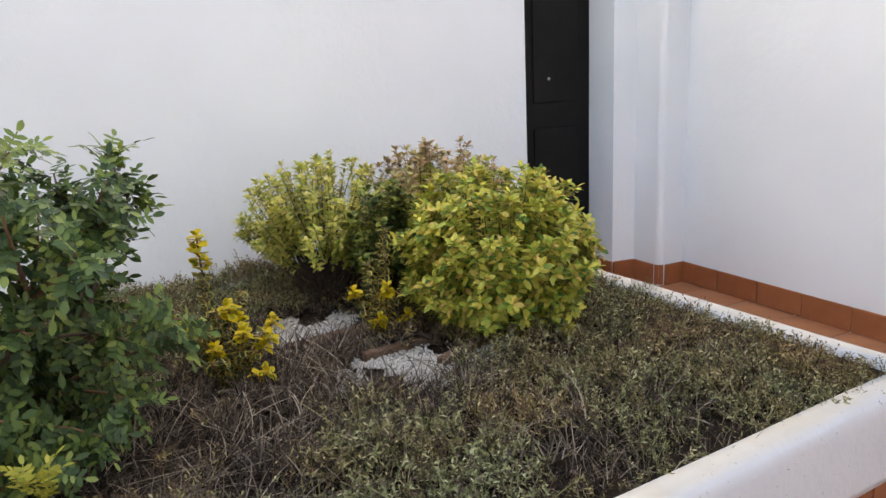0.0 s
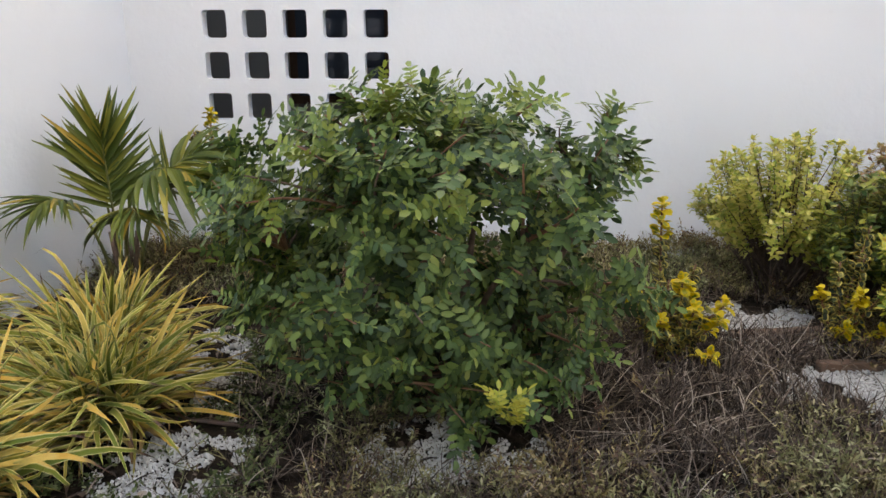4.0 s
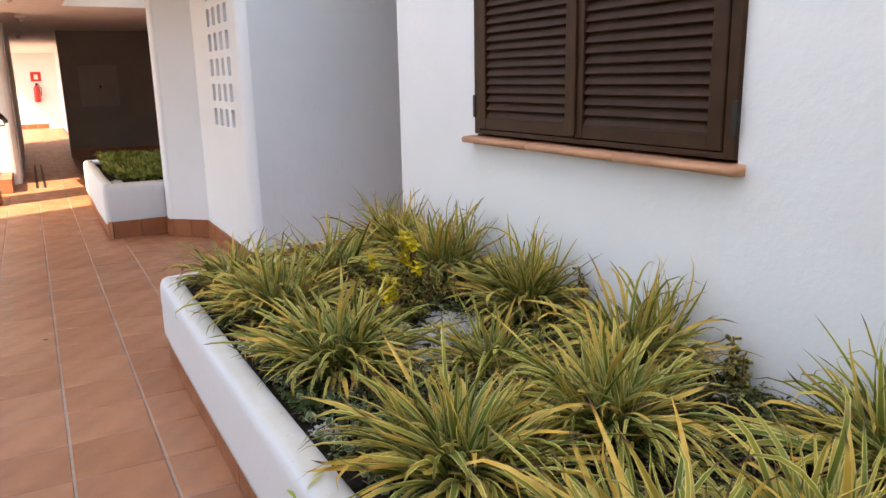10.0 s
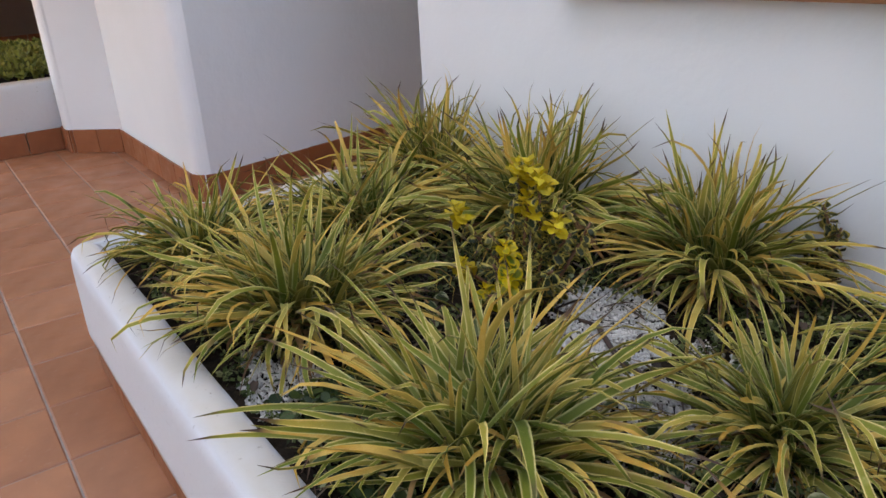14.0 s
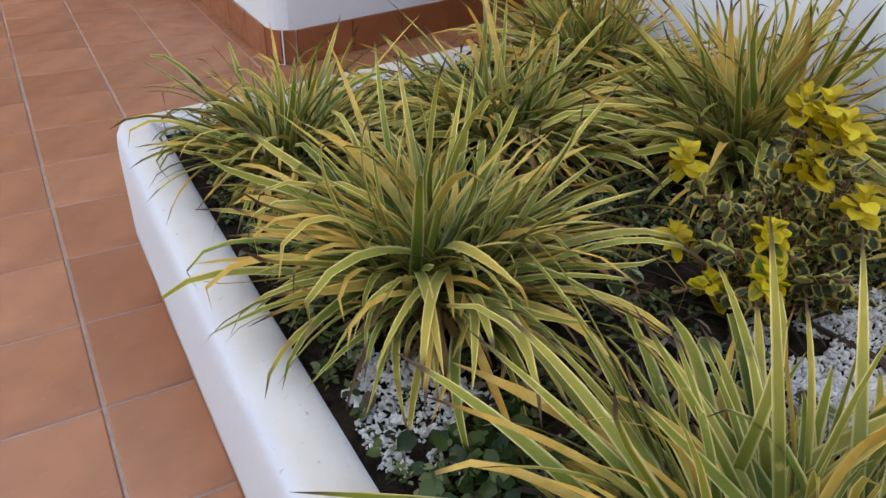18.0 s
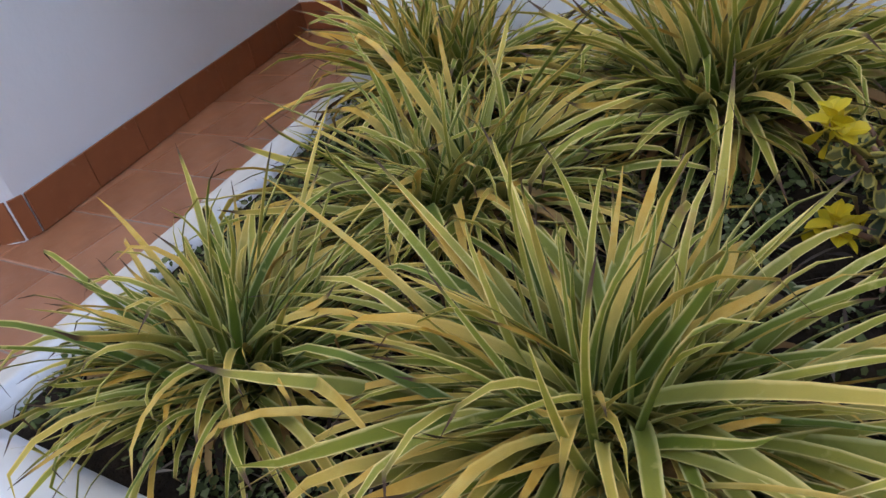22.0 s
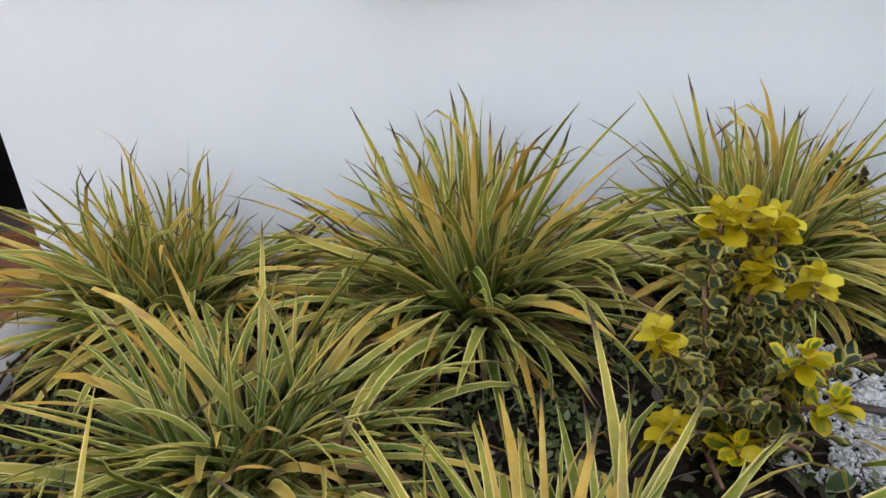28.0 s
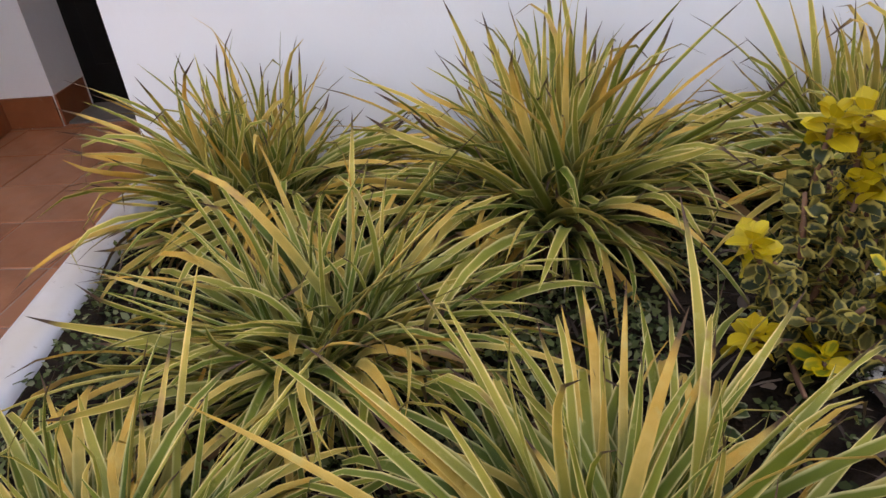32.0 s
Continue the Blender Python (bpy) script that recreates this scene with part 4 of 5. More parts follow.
EU = "euonymus bush with bright golden tips and cream-edged leaves"
euonymus(0.53, -0.58, [(0.42, -0.70, 0.617, 1), (0.55, -0.60, 0.722, 1), (0.518, -0.6, 0.715, 1), (0.585, -0.6, 0.705, 1), (0.563, -0.61, 0.654, 2), (0.64, -0.6, 0.62, 1), (0.59, -0.7, 0.575, -1), (0.433, -0.7, 0.485, 1), (0.52, -0.7, 0.445, -1),
                       (0.55, -0.56, 0.61, 0), (0.50, -0.60, 0.63, 0), (0.60, -0.58, 0.59, 0), (0.46, -0.64, 0.56, 0), (0.61, -0.66, 0.54, 0), (0.55, -0.70, 0.53, 0), (0.66, -0.62, 0.50, 0), (0.50, -0.68, 0.50, 0), (0.58, -0.74, 0.48, 0), (0.45, -0.56, 0.55, 0), (0.63, -0.70, 0.47, 0), (0.66, -0.58, 0.60, 0), (0.69, -0.66, 0.55, 0), (0.70, -0.60, 0.50, 0), (0.64, -0.50, 0.60, 0), (0.62, -0.72, 0.52, -1), (0.56, -0.50, 0.62, 0), (0.49, -0.74, 0.43, 0)], 1, EU)
euonymus(5.22, 0.0, [(5.13, -0.05, 0.60, 1), (5.24, -0.08, 0.60, 2), (5.28, 0.02, 0.55, 1), (5.33, 0.1, 0.78, 0), (5.3, 0.05, 0.7, 0), (5.2, -0.1, 0.5, -1), (5.3, -0.12, 0.5, -1), (5.35, -0.02, 0.6, 0), (5.25, 0.1, 0.66, 0)], 2, EU)
euonymus(4.66, -0.1, [(4.64, 0.02, 0.86, -6), (4.54, 0.0, 0.60, -1), (4.56, -0.06, 0.58, -2), (4.66, -0.06, 0.64, 0), (4.72, -0.1, 0.60, -2), (4.62, -0.16, 0.54, -1), (4.70, -0.18, 0.56, 0), (4.78, -0.12, 0.5, -1), (4.60, -0.10, 0.62, 0), (4.75, -0.02, 0.68, 0), (4.70, -0.22, 0.60, -2), (4.78, -0.20, 0.56, -2), (4.64, -0.24, 0.53, 0), (4.82, -0.12, 0.58, -1), (4.74, -0.28, 0.48, -1), (4.60, -0.20, 0.52, 0), (4.68, -0.14, 0.66, -2)], 3, EU)
euonymus(2.98, 0.72, [(2.95, 0.74, 1.06, -2), (2.88, 0.72, 1.0, 0), (3.04, 0.72, 1.0, 0), (3.0, 0.68, 0.92, 0), (3.1, 0.7, 0.85, 0), (2.92, 0.66, 0.84, 0)], 4, "thin euonymus bush with pale tips beside the palm")
euonymus(3.15, 0.55, [(3.12, 0.5, 0.62, 0), (3.2, 0.56, 0.58, 0), (3.08, 0.6, 0.66, 0), (3.2, 0.48, 0.55, 0)], 6, "low dark euonymus at the palm's foot")

for n, (bx, top) in enumerate(((0.93, 0.60), (1.66, 0.55), (2.44, 0.58))):
    euonymus(bx, -0.06, [(bx - 0.02, -0.05, top, 0), (bx + 0.03, -0.06, top - 0.04, 0), (bx, -0.09, top - 0.07, 0)], 20 + n, "small dark euonymus sprig against the white wall")


# ---- shrubs ----
def pinnate(r, pairs=4, size=1.0):
    us, ms = [], []
    for k in range(pairs):
        x = 0.012 + 0.0145 * k
        for s in (-1, 1):
            us.append(blade(r.uniform(0.019, 0.025), r.uniform(0.0105, 0.0135), broad, 80, 100, 3, 0.25))
            ms.append(pose(x, 0, 0.002 * k, r.uniform(-12, 12), r.uniform(-12, 12), s * r.uniform(52, 72)))
    us.append(blade(0.027, 0.0135, broad, 78, 98, 3, 0.25))
    ms.append(pose(0.014 + 0.0145 * pairs, 0, 0.006, 0, 0, r.uniform(-10, 10)))
    us.append(blade(0.014 + 0.0145 * pairs, 0.003, lambda s: 1.0, 88, 86, 3, 0.0))
    ms.append(Matrix())
    v, f, uv = joined(us, ms)
    return v * size, f, uv


def bent(p0, p2, r, sag=0.08):
    p1 = (p0 + p2) / 2 + Vector((r.uniform(-sag, sag), r.uniform(-sag, sag), r.uniform(0, sag)))
    return lambda f: p0.lerp(p1, f).lerp(p1.lerp(p2, f), f)


def mastic_shrub():
    r = random.Random(77)
    base = Vector((3.97, -0.42, ground_height(3.97, -0.42) - 0.02))
    root = thing("mastic_shrub", base, "dense dark green shrub with pinnate leaves and reddish twigs", "shrub")
    places, young = [], []
    limbs = []
    for lx, ly, lz in ((-0.42, -0.05, 0.5), (-0.22, 0.16, 0.66), (-0.12, -0.22, 0.62), (0.10, 0.08, 0.70), (0.22, -0.16, 0.56), (0.40, 0.05, 0.60), (0.36, 0.22, 0.5), (-0.34, -0.24, 0.36)):
        way = bent(Vector((lx * 0.15, ly * 0.15, 0)), Vector((lx, ly, lz)), r, 0.08)
        part("limb", tube(bmesh.new(), [way(f / 5) for f in range(6)], [0.018, 0.015, 0.012, 0.009, 0.007, 0.004], 7), BARK, root, "", True)
        limbs.append(way)
    for k in range(210):
        u = Vector((r.gauss(0, 1), r.gauss(0, 1), r.gauss(0.25, 1))).normalized()
        half = Vector((0.63 if u.x < 0 else 0.62, 0.45, 0.44 if u.z > 0 else 0.38))
        # a boxy, flat-topped outline with uneven tips
        rad = sum(abs(u[i] / half[i]) ** 2.7 for i in range(3)) ** (-1 / 2.7)
        rad *= (1 + 0.14 * noise.noise((u.x * 2.3, u.y * 2.3, u.z * 2.3))) * r.choice((r.uniform(0.45, 0.92), r.uniform(0.84, 1.06)))
        tip = Vector((0.0, 0.02, 0.45)) + u * rad
        tip.z = min(max(tip.z, 0.07), 0.86 + r.uniform(-0.05, 0.04))
        # open and airy on the upper side away from the palm, narrower at its foot there
        if tip.x > 0.0 and tip.z > 0.40 and r.random() < (0.45 if tip.y > 0.12 else 0.12):
            continue
        if tip.x > 0.25 and tip.z < 0.35:
            tip.x *= 0.72
        way0 = min((w(f) for w in limbs for f in (0.35, 0.55, 0.75, 0.95)), key=lambda p: (p - tip).length + (0.4 if p.z > tip.z else 0))
        way = bent(way0, tip, r, 0.06)
        part("branch", tube(bmesh.new(), [way(f) for f in (0, 0.25, 0.5, 0.75, 1)], [0.006, 0.005, 0.004, 0.003, 0.002], 5), REDBARK if k % 3 else BARK, root, "", True)
        fresh = r.random() < 0.22 and (tip.z > 0.4 or tip.x < -0.25)
        aim = (tip - way0).normalized()
        for j in range(r.randint(15, 24)):
            f = 1 - abs(r.gauss(0, 0.34))
            if f < 0.1:
                continue
            p = way(min(f, 1))
            out = Vector((u.x, u.y, max(u.z, 0) * 0.6))
            q = (aim * 0.6 + out * 0.5 + Vector((r.gauss(0, 0.4), r.gauss(0, 0.4), 0.35 + r.gauss(0, 0.3)))).normalized()
            m = Matrix.Translation(p) @ q.to_track_quat("Z", "X").to_matrix().to_4x4() @ pose(0, 0, 0, 0, r.uniform(-30, 12), r.uniform(0, 360)) @ Matrix.Scale(r.uniform(0.8, 1.3), 4)
            (young if fresh and f > 0.7 else places).append(m)
    # thin the crown a little, so that light comes through
    del places[::6]
    units = [pinnate(r, k) for k in (3, 4, 4, 3, 5)]
    part("crown", merged("crown", units, places, MASTIC), None, root, "glossy dark green pinnate leaves")
    part("young_leaves", merged("young_leaves", units, young, MASTIC_NEW), None, root, "fresh light green leaves")
    gold = []
    for gx, gy, gz in ((4.12, -0.86, 0.60), (4.16, -0.88, 0.575), (4.14, -0.87, 0.62)):
        for k in range(4):
            gold.append(Matrix.Translation(Vector((gx, gy, gz)) - base) @ pose(0, 0, 0, 0, r.uniform(-60, 0), r.uniform(0, 360)) @ Matrix.Scale(r.uniform(0.7, 0.95), 4))
    part("yellow_leaves", merged("yellow_leaves", units, gold, MASTIC_GOLD), None, root, "bright yellow-green young leaves")


mastic_shrub()


def leafy_shrub(x, y, rx, ry, top, stems, mat, label, seed, leaf=0.026, bare=0.0, tipmat=None):
    """Upright twigs clothed in small paired leaves."""
    r = random.Random(seed)
    base = Vector((x, y, ground_height(x, y) - 0.01))
    root = thing("leafy_shrub", base, label, "shrub", "yellow-green shrubs")
    twigs, places, tips = bmesh.new(), [], []
    h = top - base.z
    for k in range(stems):
        a, e = r.uniform(0, math.tau), math.asin(r.uniform(-0.93 if not bare else -0.1, 1.0))
        wob = 1 + 0.16 * noise.noise((math.cos(a) * 2 + seed, math.sin(a) * 2, e * 2)) + r.uniform(-0.12, 0.06)
        c = h * (0.50 + 0.12 * bare)
        tip = Vector((rx * math.cos(a) * math.cos(e) * wob, ry * math.sin(a) * math.cos(e) * wob, max(0.03, c + (h - c) * math.sin(e) * wob)))
        way = bent(Vector((r.uniform(-0.08, 0.08), r.uniform(-0.06, 0.06), 0)), tip, r, 0.05)
        tube(twigs, [way(f) for f in (0, 0.35, 0.7, 1)], [0.0045, 0.003, 0.002, 0.001], 4)
        for j in range(28):
            f = 0.45 + 0.25 * bare + (0.55 - 0.25 * bare) * min(1.0, (j + r.random()) / 26)
            p = way(min(f, 1))
            d = (way(min(f, 1)) - way(max(0, f - 0.1))).normalized()
            d = (d + Vector((0, 0, 0.5))).normalized()
            for s in (0, 180):
                m = Matrix.Translation(p) @ d.to_track_quat("Z", "X").to_matrix().to_4x4() @ pose(0, 0, 0, 0, 0, j * 97 + s + r.uniform(-30, 30)) @ pose(0.002, 0, 0, 0, r.uniform(-25, 20), 0) @ Matrix.Scale(r.uniform(0.7, 1.2), 4)
                (tips if tipmat and f > 0.88 else places).append(m)
        for s in range(5):
            m = Matrix.Translation(tip) @ pose(0, 0, 0.004, r.uniform(-25, 25), r.uniform(-40, 5), s * 72 + r.uniform(-20, 20)) @ Matrix.Scale(r.uniform(0.7, 1.1), 4)
            (tips if tipmat else places).append(m)
    lv = [blade(leaf, leaf * 0.48, oval, 45 + 9 * k, 75 + 12 * k, 3, 0.22, 1, 14 * (k - 1)) for k in range(4)]
    tagged(part("twig_work", twigs, BARK, root, "thin brown twigs", True), kind="stuff")
    part("crown", merged("crown", lv, places, mat), None, root, "small oval leaves")
    if tips:
        part("young_growth", merged("young_growth", lv, tips, tipmat), None, root, "bronze young tips")
    return root


leafy_shrub(5.64, -0.17, 0.335, 0.37, 0.99, 400, HEBE, "round yellow-green leafy shrub on the gravel", 11, 0.037)
leafy_shrub(5.24, 0.52, 0.36, 0.30, 1.0, 150, HEBE_PALE, "pale yellow shrub with bare twigs at its foot", 12, 0.028, 0.45)
leafy_shrub(5.74, 0.46, 0.34, 0.28, 1.02, 150, HEBE, "yellow-green shrub with bronze young tips", 13, 0.032, 0.2, HEBE_RED)
leafy_shrub(5.40, 0.22, 0.17, 0.17, 0.90, 70, HEBE_GREEN, "narrow green shrub between the yellow ones", 14, 0.032, 0.3)


# ---- palm ----
def palm():
    r = random.Random(9)
    x, y = 2.66, 0.47
    base = Vector((x, y, ground_height(x, y) - 0.02))
    root = thing("young_palm", base, "young feather palm with arching green fronds and thin stems", "palm")
    lead = [blade(0.28, 0.027, lambda s: max(0.04, min(1, 0.4 + 4 * s) * (1 - s ** 2.4)), 70, 92 + 16 * k, 6, 0.8, 1.5, 18 * (k - 1.5)) for k in range(4)]
    lead_meshes = [unit_mesh("leaflet", u, PALMLEAF) for u in lead]
    # each frond: bend, tip, its upper side, how far its leaflets hang, where they begin, their size, how widely they spread
    fronds = [((-0.03, -0.02, 0.52), (-0.02, -0.04, 0.66), (0.45, -0.8, 0.3), -0.1, 0.42, 0.90, 0.72), ((0.04, -0.08, 0.80), (0.50, -0.14, 0.42), (0, 0, 1), -0.8, 0.42, 1.05, 1.0), ((0.08, 0.10, 0.60), (0.34, 0.16, 0.56), (0.1, -0.6, 0.8), -0.15, 0.48, 0.72, 0.8),
              ((-0.06, -0.16, 0.56), (-0.11, -0.38, 0.44), (0, -0.3, 1), -0.35, 0.50, 0.70, 1.0), ((0.12, 0.04, 0.62), (0.46, 0.08, 0.46), (0, 0, 1), -0.25, 0.50, 0.98, 1.0), ((0.06, -0.16, 0.52), (0.22, -0.30, 0.40), (0, 0, 1), -0.7, 0.5, 0.76, 1.0), ((-0.06, 0.02, 0.48), (-0.08, 0.0, 0.58), (0.1, -1, 0.3), 0.0, 0.5, 0.7, 0.8)]
    for bend, end, upper, hang, begin, size, spread in fronds:
        p0 = Vector((bend[0] * 0.3 + r.uniform(-0.015, 0.015), bend[1] * 0.3 + r.uniform(-0.015, 0.015), 0))
        p1, p2, upper = Vector(bend), Vector(end), Vector(upper)
        way = lambda f, p0=p0, p1=p1, p2=p2: p0.lerp(p1, f).lerp(p1.lerp(p2, f), f)
        stem = part("frond", tube(bmesh.new(), [way(f / 8) for f in range(9)], [0.009, 0.0075, 0.006, 0.005, 0.0045, 0.004, 0.0035, 0.003, 0.002], 6), PALMSTEM, root, "yellowish green frond stem", True)
        for k in range(21):
            f = begin + (1 - begin) * k / 20
            p = way(f)
            t = (way(min(1, f + 0.02)) - way(f - 0.02)).normalized()
            for s in (-1, 1):
                side = t.cross(upper).normalized() * s
                q = (side * spread * (1.0 - 0.6 * k / 20) + t * (0.55 + 0.6 * k / 20) + Vector((r.gauss(0, 0.09), r.gauss(0, 0.09), hang * (1 - 0.4 * k / 20) + r.uniform(-0.22, 0.06)))).normalized()
                z = size * (0.72 + 0.4 * math.sin(math.pi * (0.2 + 0.75 * k / 20))) * r.uniform(0.78, 1.12)
                far = base + p + q * 0.26 * z
                if far.x < 2.365 + 0.135 * far.y and far.y > -0.02:
                    continue
                w = upper - side * 0.9 * hang
                w = (w - q * w.dot(q)).normalized()
                part("leaflet", lead_meshes[r.randrange(4)], None, stem).matrix_basis = Matrix.Translation(p) @ Matrix((q, w.cross(q), w)).transposed().to_4x4() @ Matrix.Scale(z, 4)
    for k in range(5):
        a = k * 1.3
        part("stem", tube(bmesh.new(), [(0.03 * math.cos(a), 0.025 * math.sin(a), 0), (0.035 * math.cos(a), 0.03 * math.sin(a), 0.12), (0.055 * math.cos(a), 0.04 * math.sin(a), 0.27)], [0.016, 0.013, 0.008], 7), BARK, root, "dark sheathed stem", True)


palm()


# ---- ground cover ----
def clear(x, y, grow=1.0):
    return all(((x - cx) / (rx * grow)) ** 2 + ((y - cy) / (ry * grow)) ** 2 > 1 for cx, cy, rx, ry in PATCHES)


def sprig(r, dry):
    us, ms = [], []
    for k in range(3):
        L = r.uniform(0.05, 0.11)
        a = k * 120 + r.uniform(-40, 40)
        lean = r.uniform(10, 45)
        us.append(blade(L, r.uniform(0.0028, 0.0045), lambda s: 1 - 0.6 * s, lean, lean + r.uniform(0, 60 if dry else 15), 3, 0.1))
        ms.append(pose(0, 0, 0, r.uniform(-15, 15), 0, a))
        if not dry:
            for j in range(9):
                f = 0.52 + 0.06 * j
                d = L * f * math.sin(radians(lean))
                us.append(blade(r.uniform(0.013, 0.021), r.uniform(0.0045, 0.0070), oval, r.uniform(10, 50), 75, 2, 0.2))
                ms.append(pose(d * math.cos(radians(a)), d * math.sin(radians(a)), L * f * math.cos(radians(lean)), 0, 0, j * 137 + r.uniform(-20, 20)))
    return joined(us, ms)


r = random.Random(21)
green, dry = [], []
while len(green) + len(dry) < 14000:
    x, y = r.uniform(2.5, 6.36), r.uniform(-1.25, 1.04)
    if x < 3.3 and (y < 0.12 or x < 2.45 + 0.135 * y):
        continue
    if x < 3.7 and (y < 0.3 and r.random() < 0.75):
        continue
    if not clear(x, y, 0.93) and r.random() < 0.975:
        continue
    n = noise.noise((x * 1.1, y * 1.1, 5)) + 0.5 * noise.noise((x * 4, y * 4, 8))
    mound = (0.5 + noise.noise((x * 5.5, y * 5.5, 11))) * min(1.0, max(0.0, (6.36 - x) * 3.0), max(0.0, (y + 1.25) * 4.0))
    near_rim = max(0.0, 1.0 - (6.38 - x) / 0.35, 1.0 - (y + 1.25) / 0.3)
    lush = 0.55 if x > 5.75 or y > 0.5 else (0.2 if x > 5.4 else -0.12)
    m = Matrix.Translation((x, y, ground_height(x, y) + r.uniform(-0.025, 0.01) - 0.02 * near_rim + 0.05 * mound)) @ pose(0, 0, 0, r.uniform(-45, 45), r.uniform(-45, 45), r.uniform(0, 360)) @ Matrix.Scale(r.uniform(0.6, 1.15) * (1 - 0.2 * near_rim), 4)
    (green if n + lush + r.gauss(0, 0.25) > 0 else dry).append(m)
tagged(new("heath_cover", merged("heath_cover", [sprig(r, False) for _ in range(8)], green, HEATH)), "low grey-green heathy ground cover", "ground cover", "", "stuff")
strands = [blade(r.uniform(0.12, 0.22), 0.0035, lambda s: 1 - 0.5 * s, r.uniform(50, 75), r.uniform(80, 115), 6, 0.1, 1, 0, 0, r.uniform(-0.06, 0.06)) for _ in range(6)]
dry2 = [m @ pose(0, 0, 0.005, 50, 0, 40) for m in dry[::2]]
tagged(new("dry_cover", merged("dry_cover", [sprig(r, True) for _ in range(6)], dry + dry2, STRAW)), "matted dry brown stems of the ground cover", "ground cover", "", "stuff")
long_dry = []
for m in dry[::2]:
    p = m.translation
    if p.y < -1.08 or p.x > 6.1:
        continue
    flow = 180 * noise.noise((p.x * 1.6, p.y * 1.6, 30))
    long_dry.append(Matrix.Translation(p + Vector((0, 0, 0.012))) @ pose(0, 0, 0, r.uniform(-15, 15), r.uniform(-15, 10), flow + r.gauss(0, 35)))
tagged(new("dry_strands", merged("dry_strands", strands, long_dry, STRAW)), "long pale dry stems lying over the ground cover", "ground cover", "", "stuff")
flat = []
lf = [blade(0.017, 0.012, broad, 40 + 14 * k, 75 + 16 * k, 2, 0.3) for k in range(4)]
tuft = [joined([lf[(k + j) % 4] for j in range(5)], [pose(0, 0, 0.004 * j, 0, 0, j * 137.5 + 20 * k) @ pose(0.003, 0, 0, 0, 20 - 10 * j, 0) for j in range(5)]) for k in range(4)]
while len(flat) < 10500:
    x, y = r.uniform(-0.64, 3.6), r.uniform(-1.255, -0.02)
    if x < -0.485 - 0.153 * (y + 1.37) or (0.36 < x < 0.86 and -0.98 < y < -0.45 and r.random() < 0.8) or (not clear(x, y, 0.9) and r.random() < 0.95) or noise.noise((x * 2.2, y * 2.2, 1)) < -0.55:
        continue
    flat.append(Matrix.Translation((x, y, ground_height(x, y) + r.uniform(0.0, 0.02) + 0.045 * max(0, noise.noise((x * 6, y * 6, 6))))) @ pose(0, 0, 0, r.uniform(-40, 40), r.uniform(-40, 40), r.uniform(0, 360)) @ Matrix.Scale(r.uniform(0.45, 1.05), 4))
tagged(new("ground_ivy", merged("ground_ivy", tuft, flat, IVY)), "small-leaved creeping ground cover between the clumps", "ground cover", "", "stuff")
broadleaf = [blade(0.036, 0.030, broad, 50 + 12 * k, 80 + 14 * k, 4, 0.3, 1, 30 * (k - 1.5)) for k in range(4)]
runners = []
while len(runners) < 520:
    x, y = r.uniform(0.35, 2.2), r.uniform(-1.24, -0.72)
    if noise.noise((x * 3, y * 3, 14)) < (0.05 if x < 0.95 else -0.2):
        continue
    runners.append(Matrix.Translation((x, y, ground_height(x, y) + r.uniform(0.01, 0.05))) @ pose(0, 0, 0, r.uniform(-30, 30), r.uniform(-20, 35), r.uniform(0, 360)) @ Matrix.Scale(r.uniform(0.6, 1.15), 4))
creeper = []
for cx, cy, n in ((0.64, -1.15, 130), (0.86, -1.20, 110), (0.74, -1.06, 60), (1.10, -1.20, 70)):
    for _ in range(n):
        x, y = r.gauss(cx, 0.06), max(-1.25, r.gauss(cy, 0.04))
        creeper.append(Matrix.Translation((x, y, ground_height(x, y) + r.uniform(0.012, 0.05))) @ pose(0, 0, 0, r.uniform(-30, 30), r.uniform(-20, 35), r.uniform(0, 360)) @ Matrix.Scale(r.uniform(0.45, 0.85), 4))
tagged(new("dark_creeper", merged("dark_creeper", broadleaf, creeper, CREEPER)), "dark green creeper beside the planter's edge", "ground cover", "", "stuff")
tagged(new("trailing_ivy", merged("trailing_ivy", broadleaf, runners, TRAIL)), "trailing ivy with pale-edged leaves between the clumps", "ground cover", "", "stuff")
bits = []
for _ in range(7000):
    x, y = r.uniform(-0.40, 6.3) if r.random() < 0.5 else r.uniform(-0.40, 3.4), r.uniform(-1.25, 0.95)
    if (not clear(x, y) and r.random() < 0.6) or (y > -0.02 and x < 2.5) or (x > 3.6 and clear(x, y) and r.random() < 0.6):
        continue
    bits.append(Matrix.Translation((x, y, ground_height(x, y) + r.uniform(0.008, 0.03))) @ pose(0, 0, 0, r.uniform(-25, 25), r.uniform(50, 100), r.uniform(0, 360)) @ Matrix.Scale(r.uniform(0.4, 1.4), 4))
tagged(new("leaf_litter", merged("leaf_litter", [blade(0.05, 0.008, oval, 0, 50, 3, 0.4), blade(0.08, 0.005, strap, 0, 30, 3, 0.4, 1, 60), blade(0.022, 0.014, broad, 0, 50, 3, 0.5)], bits, STRAW)), "fallen dry leaves and stalks on the soil", "leaf litter", "", "stuff")
far = []
while len(far) < 1500:
    x, y = r.uniform(-6.2, -3.95), r.uniform(-1.2, -0.55)
    if not clear(x, y):
        continue
    far.append(Matrix.Translation((x, y, 0.41 + r.uniform(0, 0.07) + 0.07 * (0.5 + noise.noise((x * 5, y * 5, 1))))) @ pose(0, 0, 0, r.uniform(-40, 40), r.uniform(-40, 40), r.uniform(0, 360)) @ Matrix.Scale(r.uniform(1.0, 1.8), 4))
